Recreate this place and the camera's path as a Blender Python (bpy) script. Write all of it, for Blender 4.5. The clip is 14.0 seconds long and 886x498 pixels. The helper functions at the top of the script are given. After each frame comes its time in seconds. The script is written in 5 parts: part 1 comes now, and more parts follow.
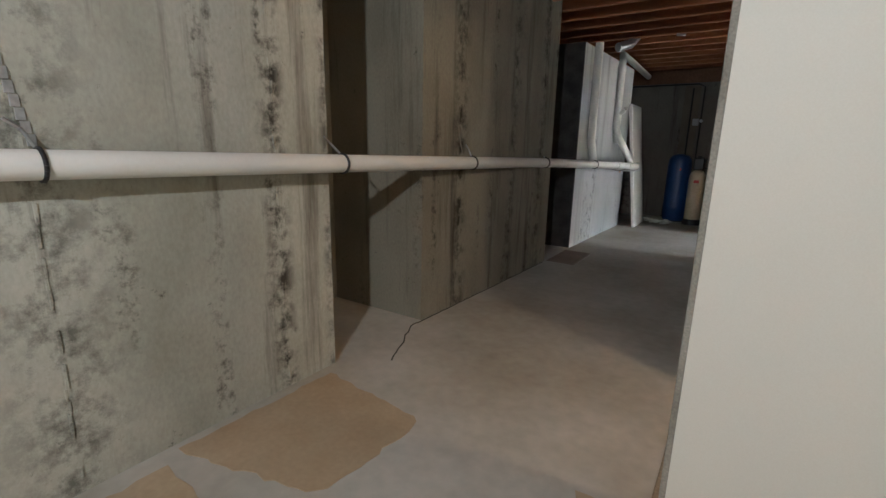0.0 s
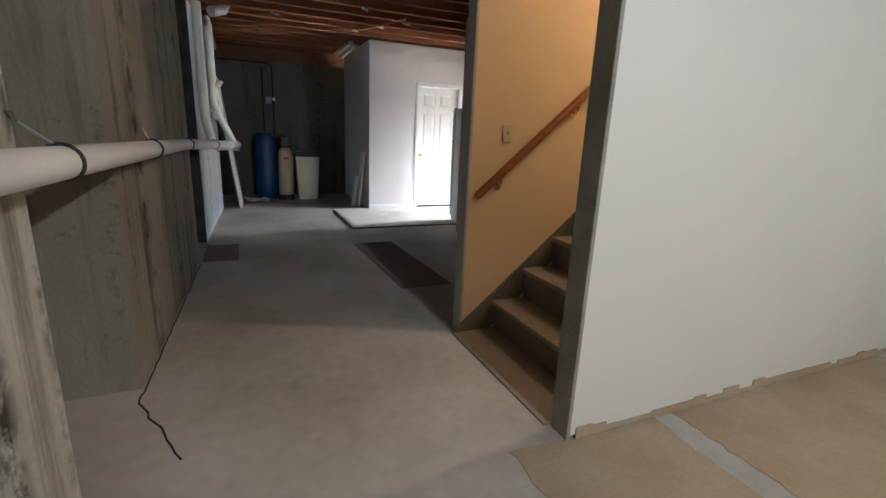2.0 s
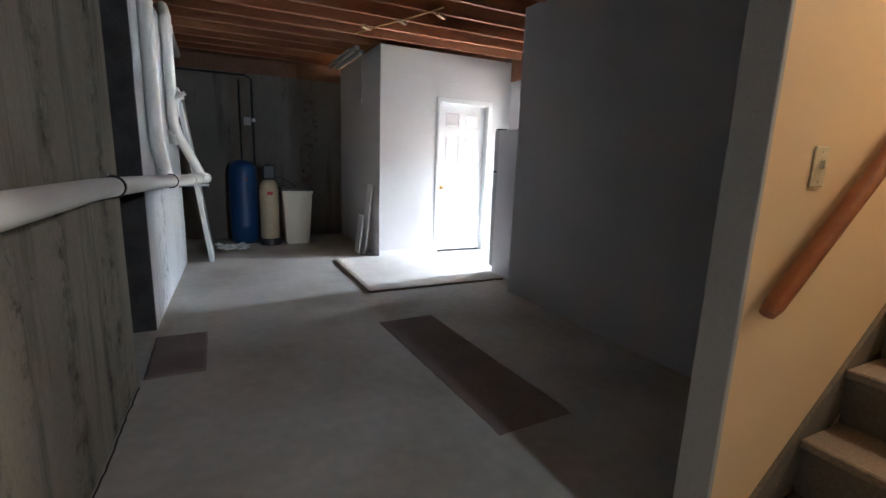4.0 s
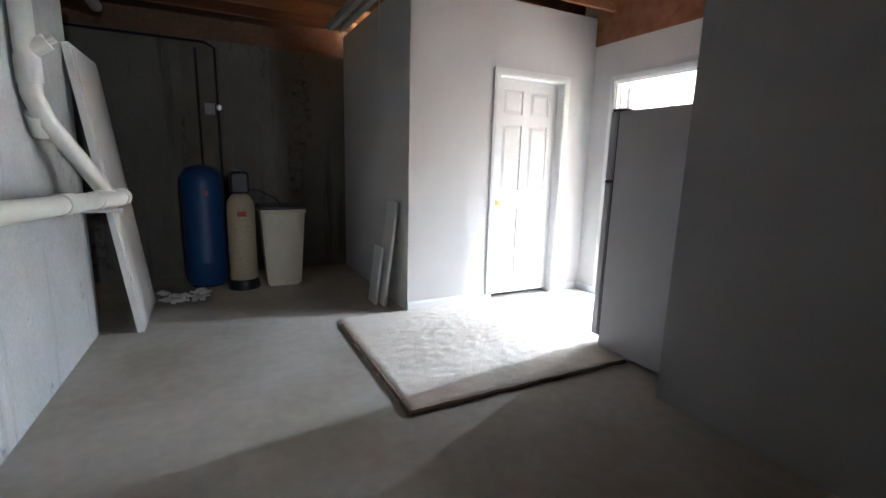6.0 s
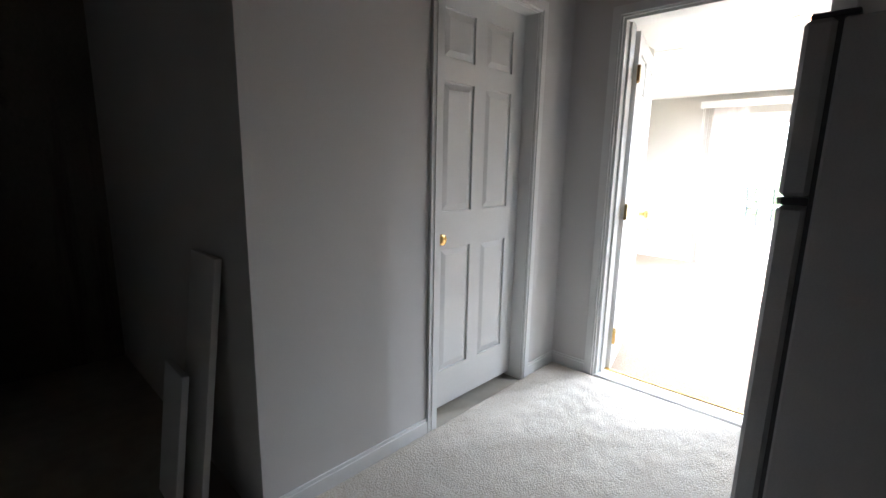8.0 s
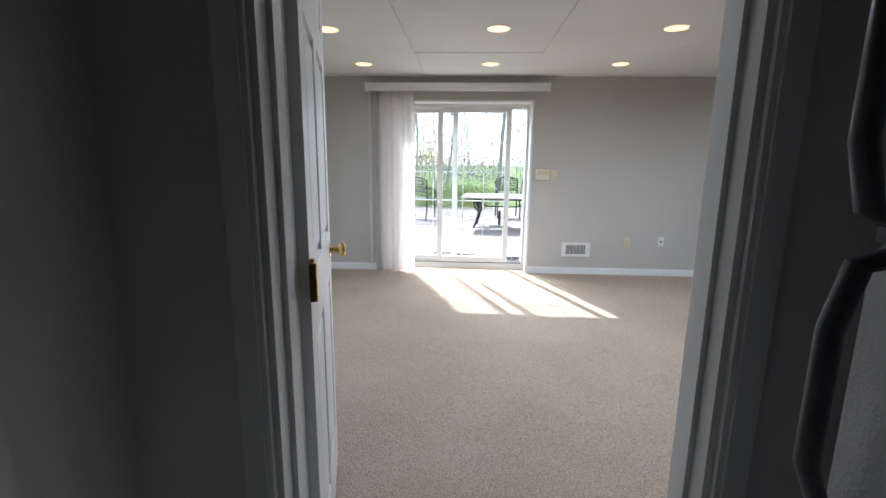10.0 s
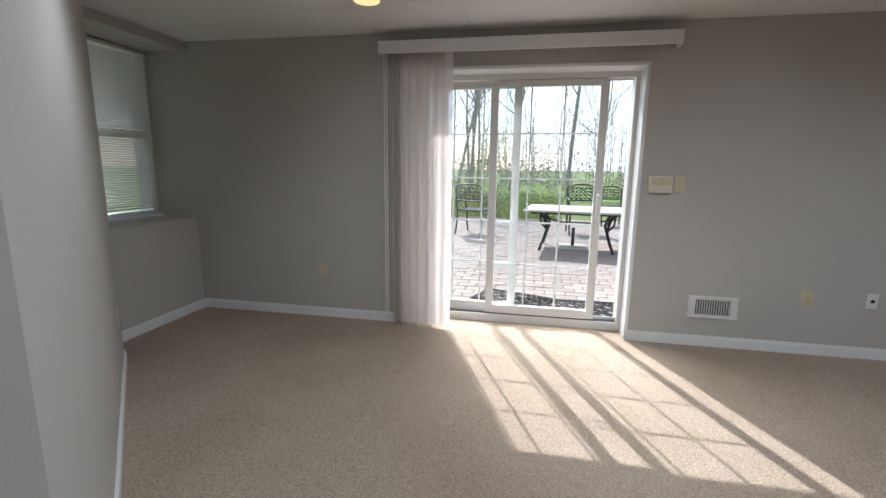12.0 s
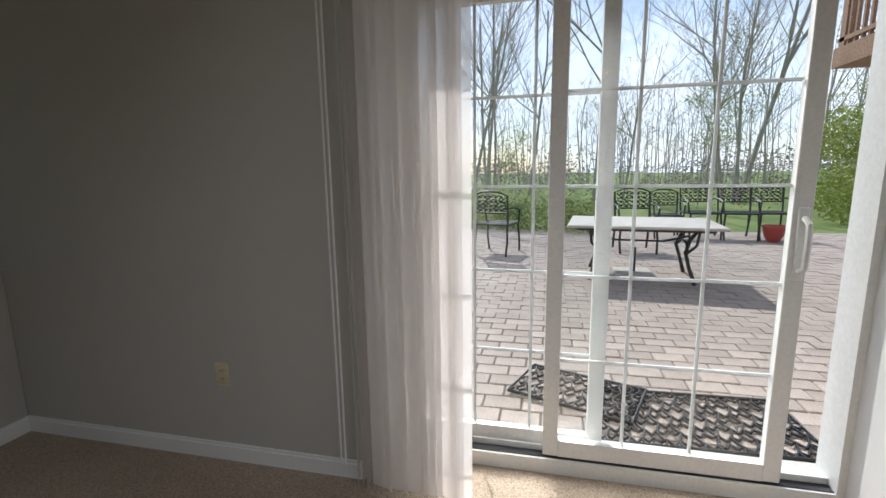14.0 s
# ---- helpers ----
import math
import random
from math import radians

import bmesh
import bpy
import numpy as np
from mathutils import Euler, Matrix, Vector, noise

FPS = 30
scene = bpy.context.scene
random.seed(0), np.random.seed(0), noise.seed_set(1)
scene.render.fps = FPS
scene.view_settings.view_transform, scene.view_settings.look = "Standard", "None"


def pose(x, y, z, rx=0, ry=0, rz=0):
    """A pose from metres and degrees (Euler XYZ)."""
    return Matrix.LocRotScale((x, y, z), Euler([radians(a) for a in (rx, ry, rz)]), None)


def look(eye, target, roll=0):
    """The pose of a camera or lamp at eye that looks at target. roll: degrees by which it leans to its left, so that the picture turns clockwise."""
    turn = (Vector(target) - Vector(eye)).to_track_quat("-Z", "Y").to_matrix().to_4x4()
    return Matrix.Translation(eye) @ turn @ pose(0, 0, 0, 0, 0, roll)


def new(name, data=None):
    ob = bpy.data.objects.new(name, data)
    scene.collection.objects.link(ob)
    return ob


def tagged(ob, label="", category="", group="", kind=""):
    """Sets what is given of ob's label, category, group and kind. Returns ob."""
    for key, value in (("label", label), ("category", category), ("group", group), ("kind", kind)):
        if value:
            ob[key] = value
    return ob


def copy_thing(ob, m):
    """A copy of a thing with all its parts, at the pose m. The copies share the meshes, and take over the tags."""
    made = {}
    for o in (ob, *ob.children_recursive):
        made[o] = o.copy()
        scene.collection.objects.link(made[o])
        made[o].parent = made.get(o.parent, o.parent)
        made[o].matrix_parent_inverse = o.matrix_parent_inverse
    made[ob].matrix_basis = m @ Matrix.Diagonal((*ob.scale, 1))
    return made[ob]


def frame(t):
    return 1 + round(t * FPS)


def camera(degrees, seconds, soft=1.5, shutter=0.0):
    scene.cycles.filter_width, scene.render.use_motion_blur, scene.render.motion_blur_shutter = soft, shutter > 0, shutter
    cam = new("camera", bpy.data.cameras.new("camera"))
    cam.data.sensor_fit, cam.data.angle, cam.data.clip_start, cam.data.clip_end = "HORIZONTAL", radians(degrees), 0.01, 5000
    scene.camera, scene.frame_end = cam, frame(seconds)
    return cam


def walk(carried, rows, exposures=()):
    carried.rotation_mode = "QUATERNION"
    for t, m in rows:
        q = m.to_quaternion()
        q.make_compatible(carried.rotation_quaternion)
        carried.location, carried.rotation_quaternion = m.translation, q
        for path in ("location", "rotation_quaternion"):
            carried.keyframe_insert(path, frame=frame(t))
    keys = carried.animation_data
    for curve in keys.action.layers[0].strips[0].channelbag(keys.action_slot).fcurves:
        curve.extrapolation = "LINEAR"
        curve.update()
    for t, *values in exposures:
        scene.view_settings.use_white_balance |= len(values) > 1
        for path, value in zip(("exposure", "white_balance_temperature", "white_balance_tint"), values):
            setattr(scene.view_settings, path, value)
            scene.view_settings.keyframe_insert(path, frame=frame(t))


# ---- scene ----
cam = camera(89.0, 14.0)
METRES, EYE, TILT, LEAN, TURN = 14.0, 1.3125, 0.0, 0.0, 33.2
ROWS = [
    (0.0, 0.0, 0.0, 0.0, 0.26, -13.09, -1.13),
    (0.5, -0.0279, 0.0106, 0.0006, -16.61, -13.96, -0.95),
    (1.0, -0.0532, 0.0233, 0.0009, -35.01, -14.33, -2.05),
    (1.5, -0.069, 0.04, 0.0007, -48.74, -13.97, -2.55),
    (2.0, -0.0747, 0.0618, 0.001, -56.34, -14.37, -2.45),
    (2.5, -0.0666, 0.0859, -0.0014, -60.52, -14.33, -2.54),
    (3.0, -0.0488, 0.1137, -0.0004, -57.98, -12.25, -3.02),
    (3.5, -0.0263, 0.1442, 0.001, -59.04, -11.28, -2.46),
    (6.0, 0.1103, 0.2872, 0.0001, -60.06, -10.91, -1.51),
    (6.5, 0.141, 0.3149, -0.0005, -59.18, -10.69, -1.48),
    (7.0, 0.1736, 0.3427, -0.0001, -61.68, -9.74, -1.25),
    (7.5, 0.2081, 0.362, -0.0001, -67.12, -10.03, -1.27),
    (8.0, 0.2467, 0.3799, -0.0012, -79.47, -10.74, -1.12),
    (8.5, 0.2836, 0.3846, -0.0034, -93.32, -10.42, -1.38),
    (9.0, 0.3189, 0.3838, -0.0009, -108.89, -10.79, -1.09),
    (11.5, 0.4725, 0.2973, -0.0024, -123.23, -10.9, -0.5),
    (12.0, 0.5028, 0.2768, -0.003, -112.22, -10.33, -0.75),
    (12.5, 0.5333, 0.2633, -0.0018, -97.91, -8.88, -1.48),
    (13.0, 0.5667, 0.2511, -0.0016, -92.2, -8.17, -1.61),
    (13.5, 0.6027, 0.236, -0.0035, -98.49, -9.04, -0.36),
    (14.0, 0.6391, 0.2192, -0.0049, -110.33, -9.67, 0.79),
]
EXPOSURES = [(0.0, 5.85, 5600, 10), (1.5, 5.95, 5500, 10), (2.5, 5.85, 5300, 10), (3.0, 5.8, 5200, 10), (3.7, 6.35, 5150, 10), (6.0, 6.05, 5350, 10), (7.0, 5.3, 5450, 10), (8.0, 3.95, 5500, 10), (9.0, 2.4, 5250, 10), (11.5, 0.45, 5700, 10), (12.5, 0.5, 5700, 10), (13.5, 0.2, 5800, 10), (14.0, -0.1, 5900, 10)]
walk(cam, [(t, pose(0, 0, EYE, TILT, LEAN, TURN) @ pose(METRES * x, METRES * y, METRES * z, 90 + pitch, roll, yaw)) for t, x, y, z, yaw, pitch, roll in ROWS], EXPOSURES)

# ---- world, sun and lamps ----
SUN_DIR = Vector((1.95, 0.775, 1.98)).normalized()
world = bpy.data.worlds.new("sky")
scene.world = world
world.use_nodes = True
wn = world.node_tree
sky = wn.nodes.new("ShaderNodeTexSky")
sky.sky_type, sky.sun_disc = "NISHITA", False
sky.sun_elevation = math.asin(SUN_DIR.z)
sky.sun_rotation = math.atan2(SUN_DIR.x, SUN_DIR.y)
# broken cloud over the sky
tc = wn.nodes.new("ShaderNodeTexCoord")
cloud = wn.nodes.new("ShaderNodeTexNoise")
cloud.inputs["Scale"].default_value, cloud.inputs["Detail"].default_value = 3.0, 6.0
ramp = wn.nodes.new("ShaderNodeValToRGB")
ramp.color_ramp.elements[0].position, ramp.color_ramp.elements[1].position = 0.44, 0.66
mixw = wn.nodes.new("ShaderNodeMixRGB")
mixw.inputs[2].default_value = (9.0, 9.4, 10.0, 1)
wn.links.new(tc.outputs["Generated"], cloud.inputs["Vector"])
wn.links.new(cloud.outputs["Fac"], ramp.inputs["Fac"])
wn.links.new(ramp.outputs["Color"], mixw.inputs[0])
wn.links.new(sky.outputs["Color"], mixw.inputs[1])
bg = wn.nodes["Background"]
bg.inputs["Strength"].default_value = 0.15
wn.links.new(mixw.outputs[0], bg.inputs["Color"])

sun = new("sun", bpy.data.lights.new("sun", "SUN"))
sun.data.energy, sun.data.angle, sun.data.color = 5.0, radians(0.5), (1.0, 0.95, 0.87)
sun.matrix_world = look(SUN_DIR * 30, (0, 0, 0))


def bulb(name, at, watts, colour, radius=0.05, kind="POINT", target=None, spread=150):
    ob = new(name, bpy.data.lights.new(name, kind))
    ob.data.energy, ob.data.color, ob.data.shadow_soft_size = watts, colour, radius
    ob.location = at
    if kind == "SPOT":
        ob.data.spot_size, ob.data.spot_blend = radians(spread), 0.8
        ob.matrix_world = look(at, target)
    return ob


bulb("cellar_bulb_light", (-0.05, -1.5, 2.43), 3.7, (1.0, 0.99, 0.93))
bulb("stairwell_light", (1.75, 1.95, 3.3), 1.25, (1.0, 0.74, 0.46), 0.08)
CAN_X, CAN_Y = (4.1, 5.5, 6.78), (8.2, 6.85, 5.5, 4.15)
CANS = [(x, y) for x in CAN_X for y in CAN_Y if y - x < 3.3]
# cool fill spots below the dim warm cans, added to make up for daylight
for cx, cy in CANS:
    bulb("can_fill_light", (cx, cy, 2.305), 2.5 if cx > 6 else 24 if cx > 5 else 15, (0.95, 0.975, 1.0), 0.012, "SPOT", (cx, cy, 0), 160)

# ---- materials ----


def material(name, colour, rough=0.6, metal=0.0, alt=None, scale=3.0, grain=60.0, grain_amt=0.12, bump=0.05, bump_dist=0.004,
             stretch=(1, 1, 1), lo=0.35, hi=0.7, random_amt=0.0, transmission=0.0, emit=None, emit_strength=0.0, spec=0.5, coords="Object"):
    """A principled surface with broad stains, fine grain and relief."""
    m = bpy.data.materials.new(name)
    m.use_nodes = True
    nt, p = m.node_tree, m.node_tree.nodes["Principled BSDF"]
    N, L = nt.nodes.new, nt.links.new
    tcn, mp = N("ShaderNodeTexCoord"), N("ShaderNodeMapping")
    L(tcn.outputs[coords], mp.inputs["Vector"])
    mp.inputs["Scale"].default_value = stretch
    big, fine = N("ShaderNodeTexNoise"), N("ShaderNodeTexNoise")
    big.inputs["Scale"].default_value, big.inputs["Detail"].default_value = scale, 5
    fine.inputs["Scale"].default_value, fine.inputs["Detail"].default_value = grain, 3
    L(mp.outputs[0], big.inputs["Vector"]), L(mp.outputs[0], fine.inputs["Vector"])
    rampn = N("ShaderNodeValToRGB")
    rampn.color_ramp.elements[0].position, rampn.color_ramp.elements[1].position = lo, hi
    alt = alt or tuple(c * 0.86 for c in colour)
    rampn.color_ramp.elements[0].color, rampn.color_ramp.elements[1].color = (*colour, 1), (*alt, 1)
    L(big.outputs["Fac"], rampn.inputs["Fac"])
    mul = N("ShaderNodeMixRGB")
    mul.blend_type = "OVERLAY"
    mul.inputs[0].default_value = min(1.0, grain_amt * 3)
    L(rampn.outputs["Color"], mul.inputs[1]), L(fine.outputs["Fac"], mul.inputs[2])
    out = mul.outputs[0]
    if random_amt:
        info, hs, mr = N("ShaderNodeObjectInfo"), N("ShaderNodeHueSaturation"), N("ShaderNodeMapRange")
        mr.inputs["To Min"].default_value, mr.inputs["To Max"].default_value = 1 - random_amt, 1 + random_amt
        L(info.outputs["Random"], mr.inputs["Value"]), L(mr.outputs[0], hs.inputs["Value"]), L(out, hs.inputs["Color"])
        out = hs.outputs[0]
    L(out, p.inputs["Base Color"])
    p.inputs["Roughness"].default_value, p.inputs["Metallic"].default_value = rough, metal
    p.inputs["Specular IOR Level"].default_value = spec
    p.inputs["Transmission Weight"].default_value = transmission
    if bump:
        bn = N("ShaderNodeBump")
        bn.inputs["Strength"].default_value, bn.inputs["Distance"].default_value = min(1, bump * 5), bump_dist
        L(fine.outputs["Fac"], bn.inputs["Height"]), L(bn.outputs[0], p.inputs["Normal"])
    if emit:
        p.inputs["Emission Color"].default_value, p.inputs["Emission Strength"].default_value = (*emit, 1), emit_strength
    return m


def concrete_wall(name, pale, stain, dark, seams=()):
    """Board-poured concrete: vertical runs of stain, blotches and pitting."""
    m = material(name, pale, 0.9, alt=stain, scale=1.6, grain=70, grain_amt=0.07, bump=0.05, bump_dist=0.003, stretch=(1, 1, 0.6), lo=0.42, hi=0.68, spec=0.25)
    nt = m.node_tree
    N, L = nt.nodes.new, nt.links.new
    p = nt.nodes["Principled BSDF"]
    src = p.inputs["Base Color"].links[0].from_socket
    tcn, mp, runs, rampn, mix = N("ShaderNodeTexCoord"), N("ShaderNodeMapping"), N("ShaderNodeTexNoise"), N("ShaderNodeValToRGB"), N("ShaderNodeMixRGB")
    mp.inputs["Scale"].default_value = (3.2, 3.2, 0.22)
    L(tcn.outputs["Object"], mp.inputs["Vector"]), L(mp.outputs[0], runs.inputs["Vector"])
    runs.inputs["Scale"].default_value, runs.inputs["Detail"].default_value, runs.inputs["Roughness"].default_value = 1.5, 6, 0.72
    rampn.color_ramp.elements[0].position, rampn.color_ramp.elements[1].position = 0.54, 0.70
    L(runs.outputs["Fac"], rampn.inputs["Fac"]), L(rampn.outputs["Color"], mix.inputs[0])
    mix.inputs[2].default_value = (*dark, 1)
    L(src, mix.inputs[1])
    # small pits and mould specks
    vor, r2, m2 = N("ShaderNodeTexNoise"), N("ShaderNodeValToRGB"), N("ShaderNodeMixRGB")
    vor.inputs["Scale"].default_value, vor.inputs["Detail"].default_value, vor.inputs["Roughness"].default_value = 9, 8, 0.8
    L(tcn.outputs["Object"], vor.inputs["Vector"])
    r2.color_ramp.elements[0].position, r2.color_ramp.elements[1].position = 0.63, 0.70
    L(vor.outputs["Fac"], r2.inputs["Fac"]), L(r2.outputs["Color"], m2.inputs[0])
    L(mix.outputs[0], m2.inputs[1])
    m2.inputs[2].default_value = tuple(c * 0.6 for c in dark) + (1,)
    # mould in upright bands along the form joints
    mb, band, rb_, speck, rs_, both, m3 = N("ShaderNodeMapping"), N("ShaderNodeTexNoise"), N("ShaderNodeValToRGB"), N("ShaderNodeTexNoise"), N("ShaderNodeValToRGB"), N("ShaderNodeMath"), N("ShaderNodeMixRGB")
    mb.inputs["Scale"].default_value = (1.0, 1.0, 0.1)
    L(tcn.outputs["Object"], mb.inputs["Vector"]), L(mb.outputs[0], band.inputs["Vector"])
    band.inputs["Scale"].default_value, band.inputs["Detail"].default_value = 4.2, 2
    rb_.color_ramp.elements[0].position, rb_.color_ramp.elements[1].position = 0.58, 0.65
    speck.inputs["Scale"].default_value, speck.inputs["Detail"].default_value, speck.inputs["Roughness"].default_value = 13, 9, 0.75
    rs_.color_ramp.elements[0].position, rs_.color_ramp.elements[1].position = 0.50, 0.66
    L(tcn.outputs["Object"], speck.inputs["Vector"])
    L(band.outputs["Fac"], rb_.inputs["Fac"]), L(speck.outputs["Fac"], rs_.inputs["Fac"])
    both.operation = "MULTIPLY"
    L(rb_.outputs["Color"], both.inputs[0]), L(rs_.outputs["Color"], both.inputs[1]), L(both.outputs[0], m3.inputs[0])
    L(m2.outputs[0], m3.inputs[1])
    m3.inputs[2].default_value = tuple(c * 0.45 for c in dark) + (1,)
    out = m3.outputs[0]
    # ragged mould either side of each form joint
    for ys, half, amount in seams:
        sx, off, ab, rm, rag, rr, mu, m4 = N("ShaderNodeSeparateXYZ"), N("ShaderNodeMath"), N("ShaderNodeMath"), N("ShaderNodeMapRange"), N("ShaderNodeTexNoise"), N("ShaderNodeMapRange"), N("ShaderNodeMath"), N("ShaderNodeMixRGB")
        L(tcn.outputs["Object"], sx.inputs[0]), L(sx.outputs["Y"], off.inputs[0]), L(off.outputs[0], ab.inputs[0])
        off.operation, ab.operation, mu.operation = "SUBTRACT", "ABSOLUTE", "MULTIPLY"
        off.inputs[1].default_value = ys
        rm.inputs["From Min"].default_value, rm.inputs["From Max"].default_value = half, 0.0
        L(ab.outputs[0], rm.inputs["Value"])
        rag.inputs["Scale"].default_value, rag.inputs["Detail"].default_value, rag.inputs["Roughness"].default_value = 7.0, 9, 0.72
        rr.inputs["From Min"].default_value, rr.inputs["From Max"].default_value, rr.inputs["To Max"].default_value = 0.46, 0.60, amount
        L(tcn.outputs["Object"], rag.inputs["Vector"]), L(rag.outputs["Fac"], rr.inputs["Value"])
        L(rm.outputs[0], mu.inputs[0]), L(rr.outputs[0], mu.inputs[1]), L(mu.outputs[0], m4.inputs[0]), L(out, m4.inputs[1])
        m4.inputs[2].default_value = tuple(c * 0.35 for c in dark) + (1,)
        out = m4.outputs[0]
    L(out, p.inputs["Base Color"])
    return m


def loops(m, scale, dist, dark=0.72):
    """Yarn loops: small rounded tufts with shaded gaps."""
    nt = m.node_tree
    N, L = nt.nodes.new, nt.links.new
    p = nt.nodes["Principled BSDF"]
    tcn, v, bn, mix, r = N("ShaderNodeTexCoord"), N("ShaderNodeTexVoronoi"), N("ShaderNodeBump"), N("ShaderNodeMixRGB"), N("ShaderNodeValToRGB")
    v.inputs["Scale"].default_value = scale
    L(tcn.outputs["Object"], v.inputs["Vector"])
    bn.invert, bn.inputs["Strength"].default_value, bn.inputs["Distance"].default_value = True, 1.0, dist
    L(v.outputs["Distance"], bn.inputs["Height"]), L(bn.outputs[0], p.inputs["Normal"])
    src = p.inputs["Base Color"].links[0].from_socket
    mix.blend_type = "MULTIPLY"
    mix.inputs[0].default_value = 1.0
    r.color_ramp.elements[0].color, r.color_ramp.elements[1].color = (1, 1, 1, 1), (dark, dark, dark, 1)
    r.color_ramp.elements[0].position, r.color_ramp.elements[1].position = 0.25, 0.75
    L(v.outputs["Distance"], r.inputs["Fac"]), L(src, mix.inputs[1]), L(r.outputs["Color"], mix.inputs[2])
    L(mix.outputs[0], p.inputs["Base Color"])
    return m


CONCRETE = concrete_wall("stained_poured_concrete", (0.44, 0.43, 0.36), (0.31, 0.30, 0.24), (0.15, 0.135, 0.105), ((0.49, 0.24, 0.85), (1.42, 0.09, 1.3), (1.74, 0.05, 0.8), (-0.9, 0.2, 1.0)))
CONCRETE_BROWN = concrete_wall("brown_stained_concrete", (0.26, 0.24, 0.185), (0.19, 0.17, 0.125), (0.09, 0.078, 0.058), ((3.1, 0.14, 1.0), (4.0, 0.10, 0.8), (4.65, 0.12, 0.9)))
CONCRETE_PALE = concrete_wall("pale_poured_concrete", (0.46, 0.47, 0.47), (0.38, 0.39, 0.39), (0.27, 0.27, 0.26))
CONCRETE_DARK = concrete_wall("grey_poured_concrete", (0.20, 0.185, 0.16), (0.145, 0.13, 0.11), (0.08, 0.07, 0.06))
# near-black colour that paints in the dark of the west wall recess
RECESS_SHADE = material("painted_recess_shade", (0.03, 0.028, 0.026), 0.9, alt=(0.06, 0.055, 0.05), scale=6, grain=60, bump=0.08)
SLAB = material("concrete_slab", (0.46, 0.44, 0.39), 0.75, alt=(0.34, 0.31, 0.25), lo=0.38, hi=0.66, scale=1.1, grain=14, grain_amt=0.06, bump=0.02, spec=0.3)
PAD_STAIN = material("underlay_residue", (0.42, 0.33, 0.215), 0.95, alt=(0.34, 0.245, 0.145), scale=2.2, grain=40, grain_amt=0.05, bump=0.04)
DRYWALL = material("cream_wall_paint", (0.66, 0.645, 0.57), 0.75, alt=(0.62, 0.605, 0.53), scale=0.8, grain=220, grain_amt=0.03, bump=0.03, bump_dist=0.001)
# cream paint of the stairwell, with the warm lamplight tinted into the colour
LAMPLIT_PAINT = material("lamplit_cream_paint", (0.74, 0.56, 0.32), 0.7, alt=(0.70, 0.52, 0.29), scale=0.8, grain=200, grain_amt=0.03, bump=0.03, bump_dist=0.001)
HALL_PAINT = material("off_white_wall_paint", (0.66, 0.645, 0.625), 0.75, alt=(0.62, 0.605, 0.585), scale=0.7, grain=220, grain_amt=0.03, bump=0.03, bump_dist=0.001)
RAW_BOARD = material("raw_gypsum_board", (0.42, 0.42, 0.42), 0.9, alt=(0.37, 0.37, 0.375), scale=1.0, grain=160, grain_amt=0.06, bump=0.05, bump_dist=0.001)
CUT_EDGE = material("grey_raw_wall_edge", (0.30, 0.28, 0.24), 0.9, alt=(0.20, 0.185, 0.15), scale=5, grain=120, grain_amt=0.15, bump=0.1)
ROOM_PAINT = material("warm_grey_wall_paint", (0.50, 0.48, 0.435), 0.7, alt=(0.475, 0.455, 0.41), scale=0.8, grain=240, grain_amt=0.03, bump=0.03, bump_dist=0.001)
TRIM = material("white_gloss_trim", (0.80, 0.80, 0.78), 0.35, alt=(0.75, 0.75, 0.73), scale=2, grain=90, grain_amt=0.03, bump=0.01)
CEIL_WHITE = material("white_ceiling_board", (0.78, 0.78, 0.75), 0.9, alt=(0.73, 0.73, 0.69), scale=1.2, grain=150, grain_amt=0.05, bump=0.04)
CARPET = material("beige_loop_carpet", (0.46, 0.37, 0.285), 0.98, alt=(0.40, 0.315, 0.235), scale=1.3, grain=150, grain_amt=0.2, bump=0.2, bump_dist=0.01, spec=0.1)
RUG = material("cream_shag_carpet", (0.70, 0.65, 0.57), 0.98, alt=(0.63, 0.575, 0.495), scale=5, grain=140, grain_amt=0.2, bump=0.2, bump_dist=0.012, spec=0.1)
RUG_BACK = material("jute_carpet_edge", (0.16, 0.11, 0.07), 0.98, alt=(0.10, 0.07, 0.045), scale=20, grain=150, grain_amt=0.2, bump=0.2)
BROWN_MAT = material("brown_felt_mat", (0.22, 0.175, 0.145), 0.98, alt=(0.18, 0.14, 0.115), scale=4, grain=150, grain_amt=0.2, bump=0.2)
JOIST = material("red_brown_joist_lumber", (0.40, 0.17, 0.08), 0.75, alt=(0.26, 0.10, 0.05), scale=1.2, grain=30, grain_amt=0.2, bump=0.06, stretch=(0.5, 8, 8), random_amt=0.2)
SUBFLOOR = material("plywood_subfloor", (0.22, 0.12, 0.07), 0.85, alt=(0.16, 0.085, 0.05), scale=2, grain=40, grain_amt=0.15, bump=0.05)
RAIL_WOOD = material("varnished_red_oak", (0.34, 0.12, 0.035), 0.35, alt=(0.25, 0.08, 0.025), scale=3, grain=50, grain_amt=0.15, bump=0.03, stretch=(1, 8, 8))
STEP = material("worn_brown_stair_boards", (0.27, 0.215, 0.155), 0.85, alt=(0.21, 0.165, 0.115), scale=3, grain=90, grain_amt=0.15, bump=0.08, random_amt=0.06)
RISER = material("dull_brown_riser_boards", (0.17, 0.145, 0.11), 0.85, alt=(0.13, 0.11, 0.08), scale=3, grain=90, grain_amt=0.15, bump=0.08)
PVC = material("white_pvc", (0.76, 0.75, 0.70), 0.35, alt=(0.70, 0.685, 0.63), scale=4, grain=70, grain_amt=0.04, bump=0.01)
BLACK = material("black_plastic", (0.02, 0.02, 0.022), 0.4, scale=5, bump=0.02)
